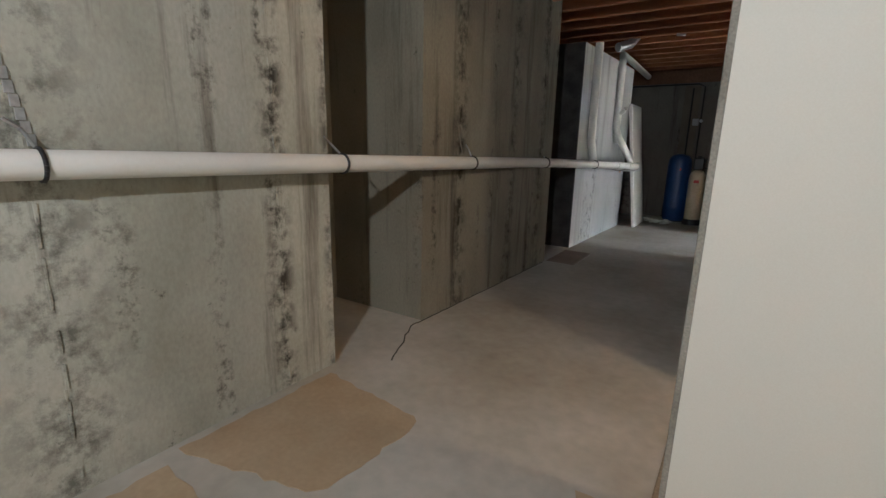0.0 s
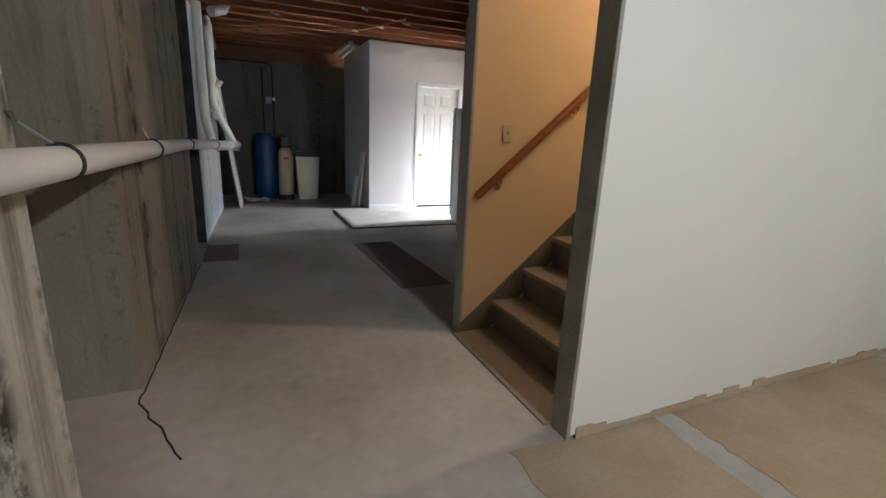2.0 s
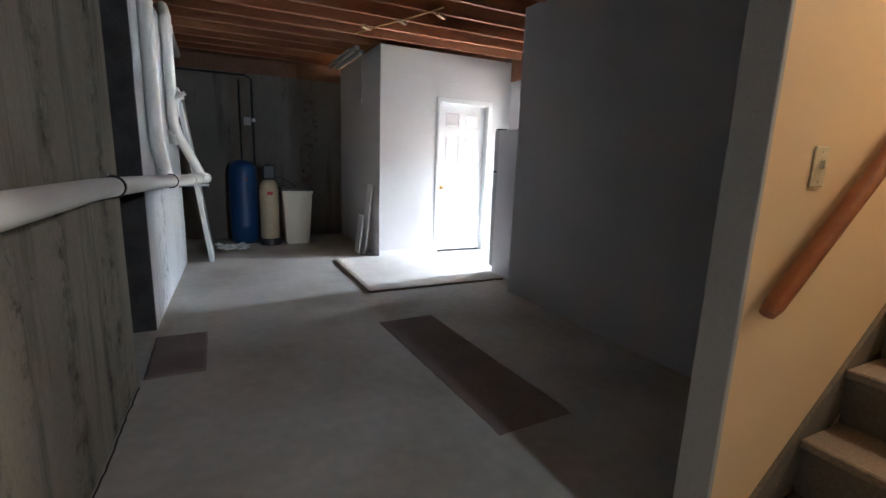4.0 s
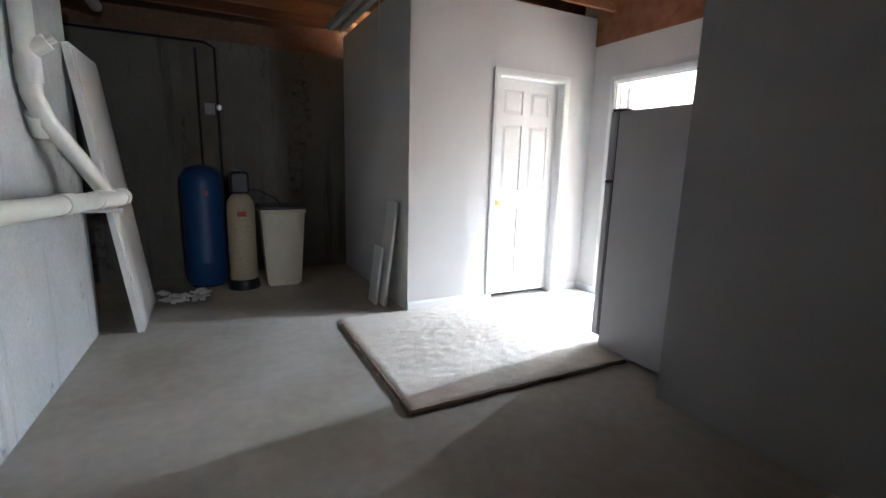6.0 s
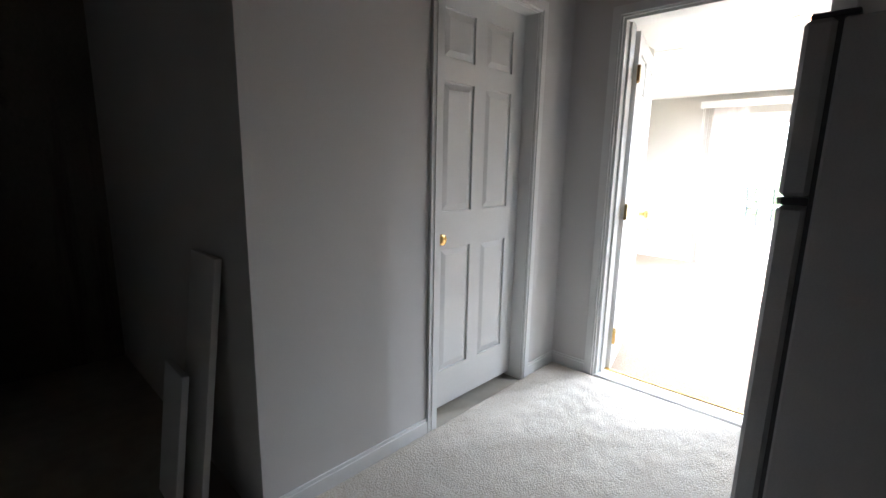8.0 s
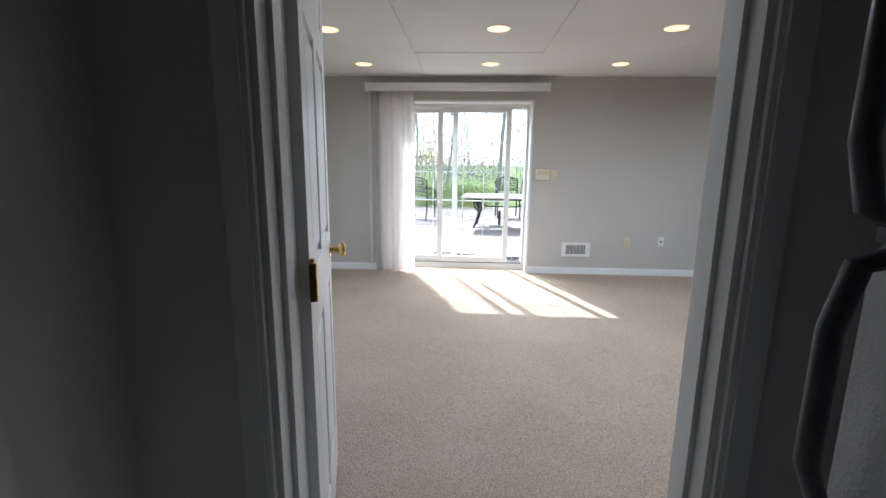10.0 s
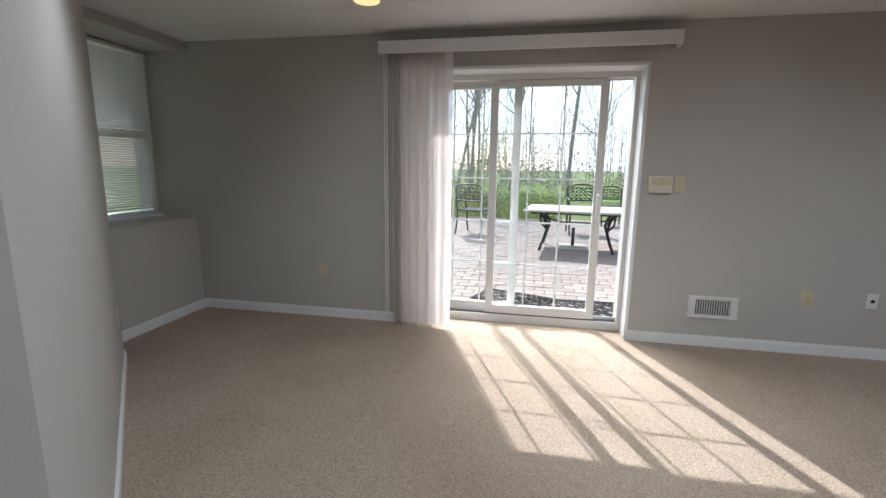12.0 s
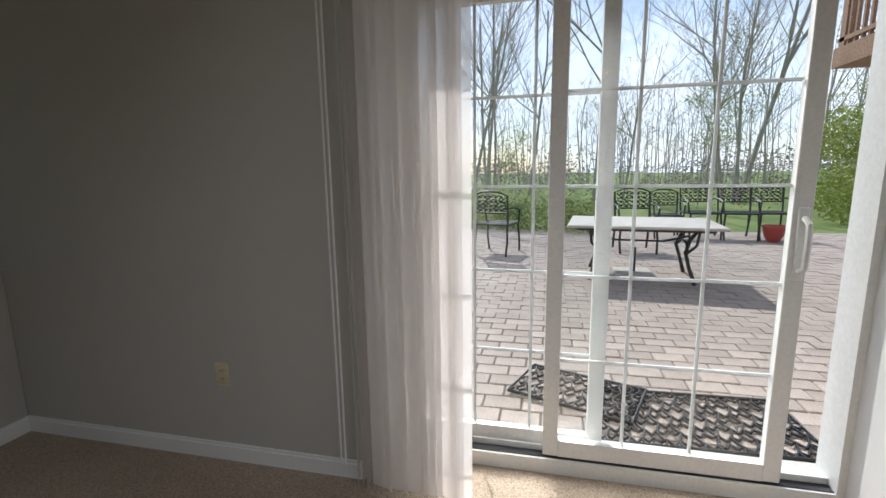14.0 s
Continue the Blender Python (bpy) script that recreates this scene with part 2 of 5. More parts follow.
STEEL = material("galvanised_steel", (0.55, 0.56, 0.58), 0.35, 0.9, alt=(0.42, 0.43, 0.45), scale=14, bump=0.02)
BRASS = material("polished_brass", (0.80, 0.55, 0.20), 0.22, 1.0, alt=(0.70, 0.46, 0.16), scale=8, bump=0.0)
BLUE = material("blue_tank_paint", (0.02, 0.07, 0.22), 0.4, alt=(0.018, 0.058, 0.18), scale=3, bump=0.01)
TAN = material("almond_fibreglass", (0.55, 0.46, 0.31), 0.45, alt=(0.49, 0.41, 0.27), scale=3, bump=0.02)
BIN = material("cream_brine_tank_plastic", (0.72, 0.67, 0.54), 0.5, alt=(0.66, 0.61, 0.48), scale=3, bump=0.01)
FRIDGE = material("textured_white_enamel", (0.56, 0.56, 0.57), 0.32, alt=(0.52, 0.52, 0.53), scale=2, grain=170, grain_amt=0.04, bump=0.12, bump_dist=0.002)
FRIDGE_TRIM = material("dark_grey_fridge_trim", (0.07, 0.07, 0.08), 0.35, scale=3, bump=0.02)
IVORY = material("ivory_plastic", (0.66, 0.58, 0.38), 0.4, scale=4, bump=0.0)
VINYL = material("white_vinyl_frame", (0.78, 0.77, 0.73), 0.4, alt=(0.73, 0.72, 0.68), scale=3, bump=0.01)
GRILLE_MAT = material("white_painted_metal", (0.76, 0.75, 0.71), 0.45, scale=4, bump=0.01)
DARK_SLOT = material("dark_void", (0.015, 0.014, 0.013), 0.9, scale=4, bump=0)
IRON = material("black_cast_iron", (0.022, 0.024, 0.026), 0.45, 0.3, alt=(0.035, 0.036, 0.036), scale=12, bump=0.06)
TABLE_TOP = material("pale_stone_tabletop", (0.56, 0.52, 0.46), 0.55, alt=(0.48, 0.44, 0.38), scale=5, bump=0.04)
PAVER = material("buff_concrete_paver", (0.45, 0.38, 0.32), 0.9, alt=(0.36, 0.30, 0.255), scale=4, grain=70, grain_amt=0.14, bump=0.1, random_amt=0.14)
JOINT = material("sandy_paver_joint", (0.17, 0.15, 0.125), 0.95, scale=9, bump=0.1)
GRASS = material("spring_lawn", (0.12, 0.19, 0.035), 0.95, alt=(0.19, 0.23, 0.06), scale=0.6, grain=30, grain_amt=0.3, bump=0.2, bump_dist=0.03)
BARK = material("grey_bark", (0.40, 0.36, 0.32), 0.95, alt=(0.29, 0.255, 0.22), scale=5, grain=40, grain_amt=0.2, bump=0.15)
LEAF = material("fresh_spring_leaves", (0.30, 0.36, 0.07), 0.7, alt=(0.42, 0.43, 0.10), scale=1.5, grain=20, grain_amt=0.2, bump=0)
SCRUB = material("budding_scrub", (0.20, 0.22, 0.07), 0.8, alt=(0.36, 0.31, 0.17), scale=0.7, grain=9, grain_amt=0.25, lo=0.40, hi=0.60, bump=0)
HEDGE_LEAF = material("hedge_leaves", (0.10, 0.17, 0.03), 0.7, alt=(0.30, 0.31, 0.05), scale=1.2, grain=20, grain_amt=0.2, bump=0)
TERRACOTTA = material("red_glazed_pot", (0.42, 0.06, 0.045), 0.4, alt=(0.33, 0.045, 0.035), scale=6, bump=0.02)
DECK = material("weathered_deck_lumber", (0.30, 0.19, 0.12), 0.85, alt=(0.23, 0.14, 0.085), scale=3, grain=40, grain_amt=0.2, bump=0.06)
PAPER = material("crumpled_white_plastic_sheet", (0.68, 0.68, 0.66), 0.6, scale=6, bump=0.05)
RUST = material("orange_foam_residue", (0.55, 0.30, 0.08), 0.8, alt=(0.35, 0.17, 0.05), scale=20, bump=0.1)
CRACK = material("dark_floor_crack", (0.03, 0.027, 0.022), 1.0, scale=9, bump=0)
YELLOW = material("yellow_cable_jacket", (0.50, 0.33, 0.09), 0.5, scale=5, bump=0)
PINE = material("pale_pine_blocking", (0.55, 0.38, 0.20), 0.8, alt=(0.45, 0.30, 0.15), scale=4, grain=40, bump=0.05)
LABEL_RED = material("red_printed_label", (0.5, 0.06, 0.05), 0.5, scale=9, bump=0)
SIDING = material("pale_siding", (0.62, 0.60, 0.55), 0.7, scale=2, bump=0.02)
LAMP_GLOW = material("warm_lamp_face", (0.9, 0.6, 0.35), 0.5, bump=0, emit=(1.0, 0.50, 0.20), emit_strength=1.1)

loops(CARPET, 115, 0.004, 0.72)
loops(RUG, 150, 0.003, 0.92)

GLASS = bpy.data.materials.new("window_glass")
GLASS.use_nodes = True
gp = GLASS.node_tree.nodes["Principled BSDF"]
gp.inputs["Transmission Weight"].default_value, gp.inputs["Roughness"].default_value = 1.0, 0.0
gp.inputs["IOR"].default_value, gp.inputs["Base Color"].default_value = 1.45, (0.97, 0.985, 0.98, 1)

BLIND = bpy.data.materials.new("sheer_white_blind")
BLIND.use_nodes = True
bt = BLIND.node_tree
bt.nodes["Principled BSDF"].inputs["Base Color"].default_value = (0.80, 0.77, 0.74, 1)
bt.nodes["Principled BSDF"].inputs["Roughness"].default_value = 0.6
trl, tsp, mx, mx2 = (bt.nodes.new(k) for k in ("ShaderNodeBsdfTranslucent", "ShaderNodeBsdfTransparent", "ShaderNodeMixShader", "ShaderNodeMixShader"))
trl.inputs["Color"].default_value = (0.82, 0.78, 0.75, 1)
mx.inputs[0].default_value, mx2.inputs[0].default_value = 0.62, 0.30
bt.links.new(bt.nodes["Principled BSDF"].outputs[0], mx.inputs[1]), bt.links.new(trl.outputs[0], mx.inputs[2])
bt.links.new(mx.outputs[0], mx2.inputs[1]), bt.links.new(tsp.outputs[0], mx2.inputs[2])
bt.links.new(mx2.outputs[0], bt.nodes["Material Output"].inputs["Surface"])

# ---- mesh builder ----


class Build:
    """Collects boxes, rods, turned shapes and sheets into one mesh."""

    def __init__(self):
        self.bm = bmesh.new()

    def box(self, x0, y0, z0, x1, y1, z1, bevel=0.0, m=None):
        r = bmesh.ops.create_cube(self.bm, size=1.0)
        vs = r["verts"]
        for v in vs:
            v.co = Vector(((x0 + x1) / 2 + v.co.x * (x1 - x0), (y0 + y1) / 2 + v.co.y * (y1 - y0), (z0 + z1) / 2 + v.co.z * (z1 - z0)))
        if bevel:
            es = {e for v in vs for e in v.link_edges}
            r = bmesh.ops.bevel(self.bm, geom=list(es), offset=bevel, segments=1, affect="EDGES", profile=0.5)
            vs = list({v for f in r["faces"] for v in f.verts} | {v for v in vs if v.is_valid})
        if m is not None:
            bmesh.ops.transform(self.bm, matrix=m, verts=vs)
        return self

    def rod(self, points, radius, n=8, caps=True):
        """A tube through points; radius may be one number or one a point."""
        pts = [Vector(p) for p in points]
        rs = radius if isinstance(radius, (list, tuple)) else [radius] * len(pts)
        rings, side = [], None
        for i, p in enumerate(pts):
            d = (pts[min(i + 1, len(pts) - 1)] - pts[max(i - 1, 0)]).normalized()
            if side is None:
                side = d.orthogonal().normalized()
            side = (side - d * side.dot(d)).normalized()
            up = d.cross(side)
            rings.append([self.bm.verts.new(p + (side * math.cos(a) + up * math.sin(a)) * rs[i]) for a in (2 * math.pi * k / n for k in range(n))])
        for a, b in zip(rings, rings[1:]):
            for k in range(n):
                self.bm.faces.new((a[k], a[(k + 1) % n], b[(k + 1) % n], b[k]))
        if caps:
            self.bm.faces.new(rings[0][::-1]), self.bm.faces.new(rings[-1])
        return self

    def lathe(self, profile, at=(0, 0, 0), n=24, m=None):
        """Turned about the upright axis: profile is (radius, height) from foot to top."""
        rings = []
        for r, z in profile:
            ring = [Vector((r * math.cos(2 * math.pi * k / n), r * math.sin(2 * math.pi * k / n), z)) for k in range(n)]
            rings.append([self.bm.verts.new((m @ v if m else v) + Vector(at)) for v in ring])
        for a, b in zip(rings, rings[1:]):
            for k in range(n):
                self.bm.faces.new((a[k], a[(k + 1) % n], b[(k + 1) % n], b[k]))
        self.bm.faces.new(rings[0][::-1]), self.bm.faces.new(rings[-1])
        return self

    def prism(self, outline, z0, z1):
        lo = [self.bm.verts.new((x, y, z0)) for x, y in outline]
        hi = [self.bm.verts.new((x, y, z1)) for x, y in outline]
        k = len(outline)
        self.bm.faces.new(lo[::-1]), self.bm.faces.new(hi)
        for i in range(k):
            self.bm.faces.new((lo[i], lo[(i + 1) % k], hi[(i + 1) % k], hi[i]))
        return self

    def sheet(self, nx, ny, fn):
        g = [[self.bm.verts.new(fn(i / nx, j / ny)) for j in range(ny + 1)] for i in range(nx + 1)]
        for i in range(nx):
            for j in range(ny):
                self.bm.faces.new((g[i][j], g[i + 1][j], g[i + 1][j + 1], g[i][j + 1]))
        return self

    def turn(self, m):
        bmesh.ops.transform(self.bm, matrix=m, verts=self.bm.verts)
        return self

    def make(self, name, mat, parent=None, smooth=False):
        bmesh.ops.recalc_face_normals(self.bm, faces=self.bm.faces)
        me = bpy.data.meshes.new(name)
        self.bm.to_mesh(me)
        self.bm.free()
        me.materials.append(mat)
        if smooth:
            for f in me.polygons:
                f.use_smooth = True
            me.set_sharp_from_angle(angle=radians(40))
        ob = new(name, me)
        ob.parent = parent
        return ob


def empty(name, m=None):
    ob = new(name)
    ob.empty_display_size = 0.1
    if m is not None:
        ob.matrix_world = m
    return ob


def struct(ob, label, category):
    return tagged(ob, label, category, kind="structure")


# ---- the large structure ----
ZR = -0.105      # the carpeted room's floor
XW = 7.50       # its garden wall
CEIL = 2.33
JB = 2.72       # underside of the joists
SUB = 2.96

struct(Build().box(-3.2, -4.0, -0.3, 2.62, 10.2, 0.0).make("floor_cellar", SLAB), "worn grey concrete slab with brown stains", "floor")
fl = Build()
fl.sheet(60, 90, lambda u, v: (2.62 + 5.26 * u, 1.5 + 9.2 * v, ZR + 0.002 * noise.noise((u * 14, v * 20, 0))))
struct(fl.make("floor_room", CARPET), "beige looped carpet, sunlit by the patio door", "floor")
struct(Build().box(2.60, 1.4, -0.5, 7.86, 10.8, ZR - 0.02).make("floor_base", SLAB), "concrete slab under the carpet", "floor")

# west side: poured concrete, stepping in and out
struct(Build().box(-3.0, -4.0, 0, -1.92, 1.76, SUB).make("wall_west_1", CONCRETE), "stained poured concrete wall with mould runs", "wall")
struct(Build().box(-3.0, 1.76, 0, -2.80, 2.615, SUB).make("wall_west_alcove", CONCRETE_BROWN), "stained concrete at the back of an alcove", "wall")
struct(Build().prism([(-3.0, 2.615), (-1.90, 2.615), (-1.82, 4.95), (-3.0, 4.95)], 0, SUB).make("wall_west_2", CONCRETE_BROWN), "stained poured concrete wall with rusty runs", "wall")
struct(Build().box(-3.0, 4.95, 0, -2.6, 5.84, SUB).make("wall_west_gap", RECESS_SHADE), "back of a wall recess, its shade painted near-black", "wall")
struct(Build().prism([(-2.75, 5.84), (-1.81, 5.84), (-1.72, 8.2), (-2.75, 8.2)], 0, 2.55).make("wall_west_3", CONCRETE_PALE), "pale grey poured concrete wall", "wall")
# added sheet over the pale end face, so the recess reads as shaded
struct(Build().box(-2.62, 5.82, 0, -1.812, 5.842, 2.55, 0.002).make("recess_lining", RECESS_SHADE), "added near-black lining that darkens the wall recess", "trim")
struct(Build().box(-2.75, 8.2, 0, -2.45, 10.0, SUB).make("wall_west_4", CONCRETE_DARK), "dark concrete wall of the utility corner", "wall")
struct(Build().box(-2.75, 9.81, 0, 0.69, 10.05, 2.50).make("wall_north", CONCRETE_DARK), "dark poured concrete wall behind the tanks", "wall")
struct(Build().box(-2.75, 9.86, 2.50, 0.69, 10.05, SUB).make("rim_joist", SUBFLOOR), "red-brown rim joist above the concrete", "joist")
struct(Build().box(-2.75, -4.2, 0, 2.7, -4.0, SUB).make("wall_south", CONCRETE), "stained poured concrete wall", "wall")
struct(Build().box(2.6, -4.0, 0, 2.75, 1.535, SUB).make("wall_east", DRYWALL), "cream painted wall", "wall")

# wall along the stairs and its raw end
struct(Build().box(-0.07, 1.535, 0.02, 2.6, 1.65, 2.75).make("wall_stair_south", DRYWALL), "cream painted wall with a ragged bare foot", "wall")
struct(Build().box(-0.09, 1.532, 0.0, -0.07, 1.653, 2.75, 0.003).make("wall_end_board", CUT_EDGE), "raw grey board end of the stair wall", "trim")
struct(Build().box(-0.045, 2.735, 0, 1.44, 2.775, 5.2).make("wall_stair_north", LAMPLIT_PAINT), "cream stair wall with warm lamplight in its colour", "wall")
struct(Build().box(-0.065, 2.732, 0, -0.045, 2.84, JB, 0.003).make("wall_end_board_north", RAW_BOARD), "grey board end of the stair wall", "trim")
struct(Build().box(-0.045, 2.775, 0, 1.32, 2.838, JB).make("wall_back_of_stairs", RAW_BOARD), "unpainted grey gypsum board behind the stairs", "wall")
struct(Build().box(1.32, 2.776, 0, 1.44, 5.79, 2.74).make("wall_closet_west", RAW_BOARD), "grey gypsum board wall with a few nail marks", "wall")
struct(Build().box(1.44, 5.67, 0, 2.55, 5.79, 2.74).make("wall_closet_north", RAW_BOARD), "grey gypsum board behind the refrigerator", "wall")
well = Build()
well.box(2.55, 1.655, 0, 2.67, 5.67, 5.2).box(0.6, 1.535, 2.75, 2.55, 1.62, 5.2).box(0.52, 1.535, SUB, 0.6, 2.735, 5.2).box(0.52, 1.535, 5.2, 2.67, 5.0, 5.3)
well.box(1.32, 2.775, 2.74, 1.44, 4.9, 5.2).box(1.44, 4.8, 2.74, 2.55, 4.9, 5.2)
struct(well.make("wall_stairwell", LAMPLIT_PAINT), "cream upper stairwell walls, tinted for warm lamplight", "wall")

# hall walls with their two doorways
D1 = (1.437, 2.182, 2.09)
w = Build()
w.box(0.57, 7.76, 0, D1[0], 7.88, JB).box(D1[1], 7.76, 0, 2.55, 7.88, JB).box(D1[0], 7.76, D1[2], D1[1], 7.88, JB).box(0.57, 7.88, 0, 0.69, 9.81, JB)
struct(w.make("wall_hall_north", HALL_PAINT), "off-white painted wall round the inner door", "wall")
D2 = (6.565, 7.462, 2.092)
w = Build()
w.box(2.55, 5.67, 0, 2.67, D2[0], 2.46).box(2.55, D2[1], 0, 2.67, 8.07, 2.46).box(2.55, D2[0], D2[2], 2.67, D2[1], 2.46)
struct(w.make("wall_hall_east", HALL_PAINT), "off-white painted wall round the open doorway", "wall")
struct(Build().box(2.53, 5.0, 2.46, 2.66, 7.755, SUB).make("beam", JOIST), "red-brown timber beam over the doorway", "beam")
struct(Build().box(0.69, 8.6, 0, 2.67, 8.7, JB).make("wall_closet_back", HALL_PAINT), "off-white wall behind the inner door", "wall")

# ceiling of the cellar: joists under a plywood deck
cl = Build()
cl.box(-3.0, -4.2, SUB, 0.52, 10.05, SUB + 0.05).box(0.52, -4.2, SUB, 2.67, 1.535, SUB + 0.05).box(0.52, 2.775, SUB, 1.32, 10.05, SUB + 0.05).box(1.32, 4.9, SUB, 2.67, 10.05, SUB + 0.05)
struct(cl.make("ceiling_deck", SUBFLOOR), "dark plywood subfloor above the joists", "ceiling")
y = -3.8
while y < 9.8:
    x1 = -0.02 if 1.45 < y < 2.80 else 1.30 if y < 4.95 and y > 1.4 else 2.53
    j = Build().box(-2.75, y - 0.019, JB, x1, y + 0.019, SUB, 0.002).make("joist", JOIST)
    tagged(j, "red-brown floor joist, bare timber overhead", "joist", "ceiling joists", "structure")
    y += 0.405

struct(Build().box(-2.75, 5.84, 2.55, -2.55, 8.16, SUB).make("rim_joist_west", JOIST), "red-brown rim joist above the concrete", "joist")
struct(Build().box(2.68, 1.38, 2.435, 7.86, 10.8, 3.3).make("floor_above", SUBFLOOR), "timber floor of the storey above", "floor")

# carpeted room
w = Build()
w.box(2.67, 1.38, ZR, 7.85, 1.5, CEIL + 0.1)
struct(w.make("wall_room_south", ROOM_PAINT), "warm grey painted wall", "wall")
w = Build().box(2.67, 1.5, ZR, 2.69, D2[0], CEIL + 0.1).box(2.67, D2[1], ZR, 2.69, 7.95, CEIL + 0.1).box(2.67, D2[0], D2[2], 2.69, D2[1], CEIL + 0.1)
struct(w.make("wall_room_west", ROOM_PAINT), "warm grey painted wall round the doorway", "wall")
LV = (3.16, 4.03)
w = Build().box(2.67, 7.95, ZR, LV[0], 8.07, CEIL + 0.1).box(LV[1], 7.95, ZR, 4.36, 8.07, CEIL + 0.1).box(LV[0], 7.95, 2.05, LV[1], 8.07, CEIL + 0.1)
struct(w.make("wall_room_closet", ROOM_PAINT), "warm grey wall round a louvred closet door", "wall")
struct(Build().box(2.67, 8.5, ZR, 4.9, 8.6, CEIL + 0.1).make("wall_room_closet_back", ROOM_PAINT), "closet back wall", "wall")
struct(Build().prism([(4.36, 7.95), (6.27, 9.84), (6.19, 9.92), (4.31, 8.07)], ZR, CEIL + 0.1).make("wall_room_diagonal", ROOM_PAINT), "warm grey diagonal wall", "wall")
SL = (6.29, 8.14, 2.035)
WR = (2.18, 3.14, 0.75, 2.03)
w = Build()
w.box(XW, SL[1], ZR, 7.86, 10.8, CEIL + 0.1).box(XW, SL[0], SL[2], 7.86, SL[1], CEIL + 0.1)
w.box(XW, WR[1], ZR, 7.86, SL[0], CEIL + 0.1).box(XW, WR[0], ZR, 7.86, WR[1], WR[2]).box(XW, WR[0], WR[3], 7.86, WR[1], CEIL + 0.1).box(XW, 1.5, ZR, 7.86, WR[0], CEIL + 0.1)
struct(w.make("wall_room_east", ROOM_PAINT), "warm grey painted wall with the patio door", "wall")
WN = (6.70, 7.47, 0.80, 2.24)
w = Build()
w.box(5.0, 10.57, ZR, WN[0], 10.75, CEIL + 0.1).box(WN[0], 10.57, ZR, WN[1], 10.75, WN[2]).box(WN[0], 10.57, WN[3], WN[1], 10.75, CEIL + 0.1).box(WN[1], 10.57, ZR, XW, 10.75, CEIL + 0.1)
struct(w.make("wall_room_north", ROOM_PAINT), "warm grey painted window wall", "wall")
struct(Build().box(5.0, 10.17, ZR, XW, 10.57, 0.78, 0.006).make("wall_knee", ROOM_PAINT), "painted knee wall with a ledge under the window", "wall")
struct(Build().box(5.0, 10.17, 2.25, XW, 10.57, CEIL + 0.05, 0.004).make("soffit", ROOM_PAINT), "painted soffit over the window", "wall")
struct(Build().box(5.0, 9.0, ZR, 5.1, 10.75, CEIL + 0.1).make("wall_room_nook", ROOM_PAINT), "warm grey wall of the window nook", "wall")

# ceiling of white boards, each a little out of level
cb = Build()
cb.box(2.695, 1.51, CEIL + 0.02, 7.49, 10.56, CEIL + 0.09)
rng = random.Random(4)
i = 0
yy = 1.5
while yy < 10.2:
    xx = XW
    row = 0
    while xx > 2.7:
        step = 0.62 if row == 0 and i % 2 else 1.22
        xa = max(2.69, xx - step)
        sag = rng.uniform(0, 0.006)
        if not (yy > 8.0 and xa < 4.3):
            cb.box(xa + 0.002, yy + 0.002, CEIL - sag, xx - 0.002, min(yy + 1.22, 10.17) - 0.002, CEIL + 0.019)
        xx -= step
        row += 1
    yy += 1.22
    i += 1
struct(cb.make("ceiling_room", CEIL_WHITE), "white boarded ceiling with open joints", "ceiling")

# outside ground
struct(Build().box(7.86, -40, -0.9, 300, 200, -0.32).box(-200, -200, -1.2, 300, 200, -0.9).make("ground", GRASS), "spring lawn beyond the patio", "ground")

# ---- cellar: stairs, pipe, stains ----


def staircase():
    base = empty("staircase")
    tagged(base, "worn brown wooden stairs turning at a landing", "stairs")
    rise, go = 0.216, 0.2255
    for k in range(6):
        x = 0.18 + go * k
        z = rise * (k + 1)
        xe = x + go + 0.03 if k < 5 else 2.55
        Build().box(x - 0.012, 1.654, z - 0.035, xe, 2.718 if k < 5 else 2.733, z, 0.006).make("tread", STEP, base)
        Build().box(x + 0.02, 1.654, z - rise, x + 0.045, 2.718, z - 0.035).make("riser", RISER, base)
    for k in range(8):
        y, z = 2.74 + go * k, rise * (7 + k)
        Build().box(1.442, y - 0.012, z - 0.035, 2.548, y + go + 0.03, z, 0.006).make("tread", STEP, base)
        Build().box(1.442, y + 0.02, z - rise, 2.548, y + 0.045, z - 0.035).make("riser", RISER, base)
    # skirt boards
    sk = Build()
    pts = [(-0.12, 0.0), (0.16, 0.0), (1.36, 1.15), (1.44, 1.19), (1.44, 1.35), (1.40, 1.32), (-0.05, 0.075)]
    lo = [sk.bm.verts.new((x, 2.719, z)) for x, z in pts]
    hi = [sk.bm.verts.new((x, 2.734, z)) for x, z in pts]
    sk.bm.faces.new(lo), sk.bm.faces.new(hi[::-1])
    for i in range(len(pts)):
        sk.bm.faces.new((lo[i], lo[(i + 1) % len(pts)], hi[(i + 1) % len(pts)], hi[i]))
    sk.make("skirt_board", RISER, base)
    s2 = Build()
    pts = [(2.50, 1.30), (2.74, 1.30), (4.7, 3.08), (4.7, 3.40), (2.60, 1.72), (2.45, 1.48)]
    lo = [s2.bm.verts.new((2.534, y, z)) for y, z in pts]
    hi = [s2.bm.verts.new((2.549, y, z)) for y, z in pts]
    s2.bm.faces.new(lo), s2.bm.faces.new(hi[::-1])
    for i in range(len(pts)):
        s2.bm.faces.new((lo[i], lo[(i + 1) % len(pts)], hi[(i + 1) % len(pts)], hi[i]))
    tagged(s2.make("skirt_board", TRIM, base), "white painted skirt board")


staircase()

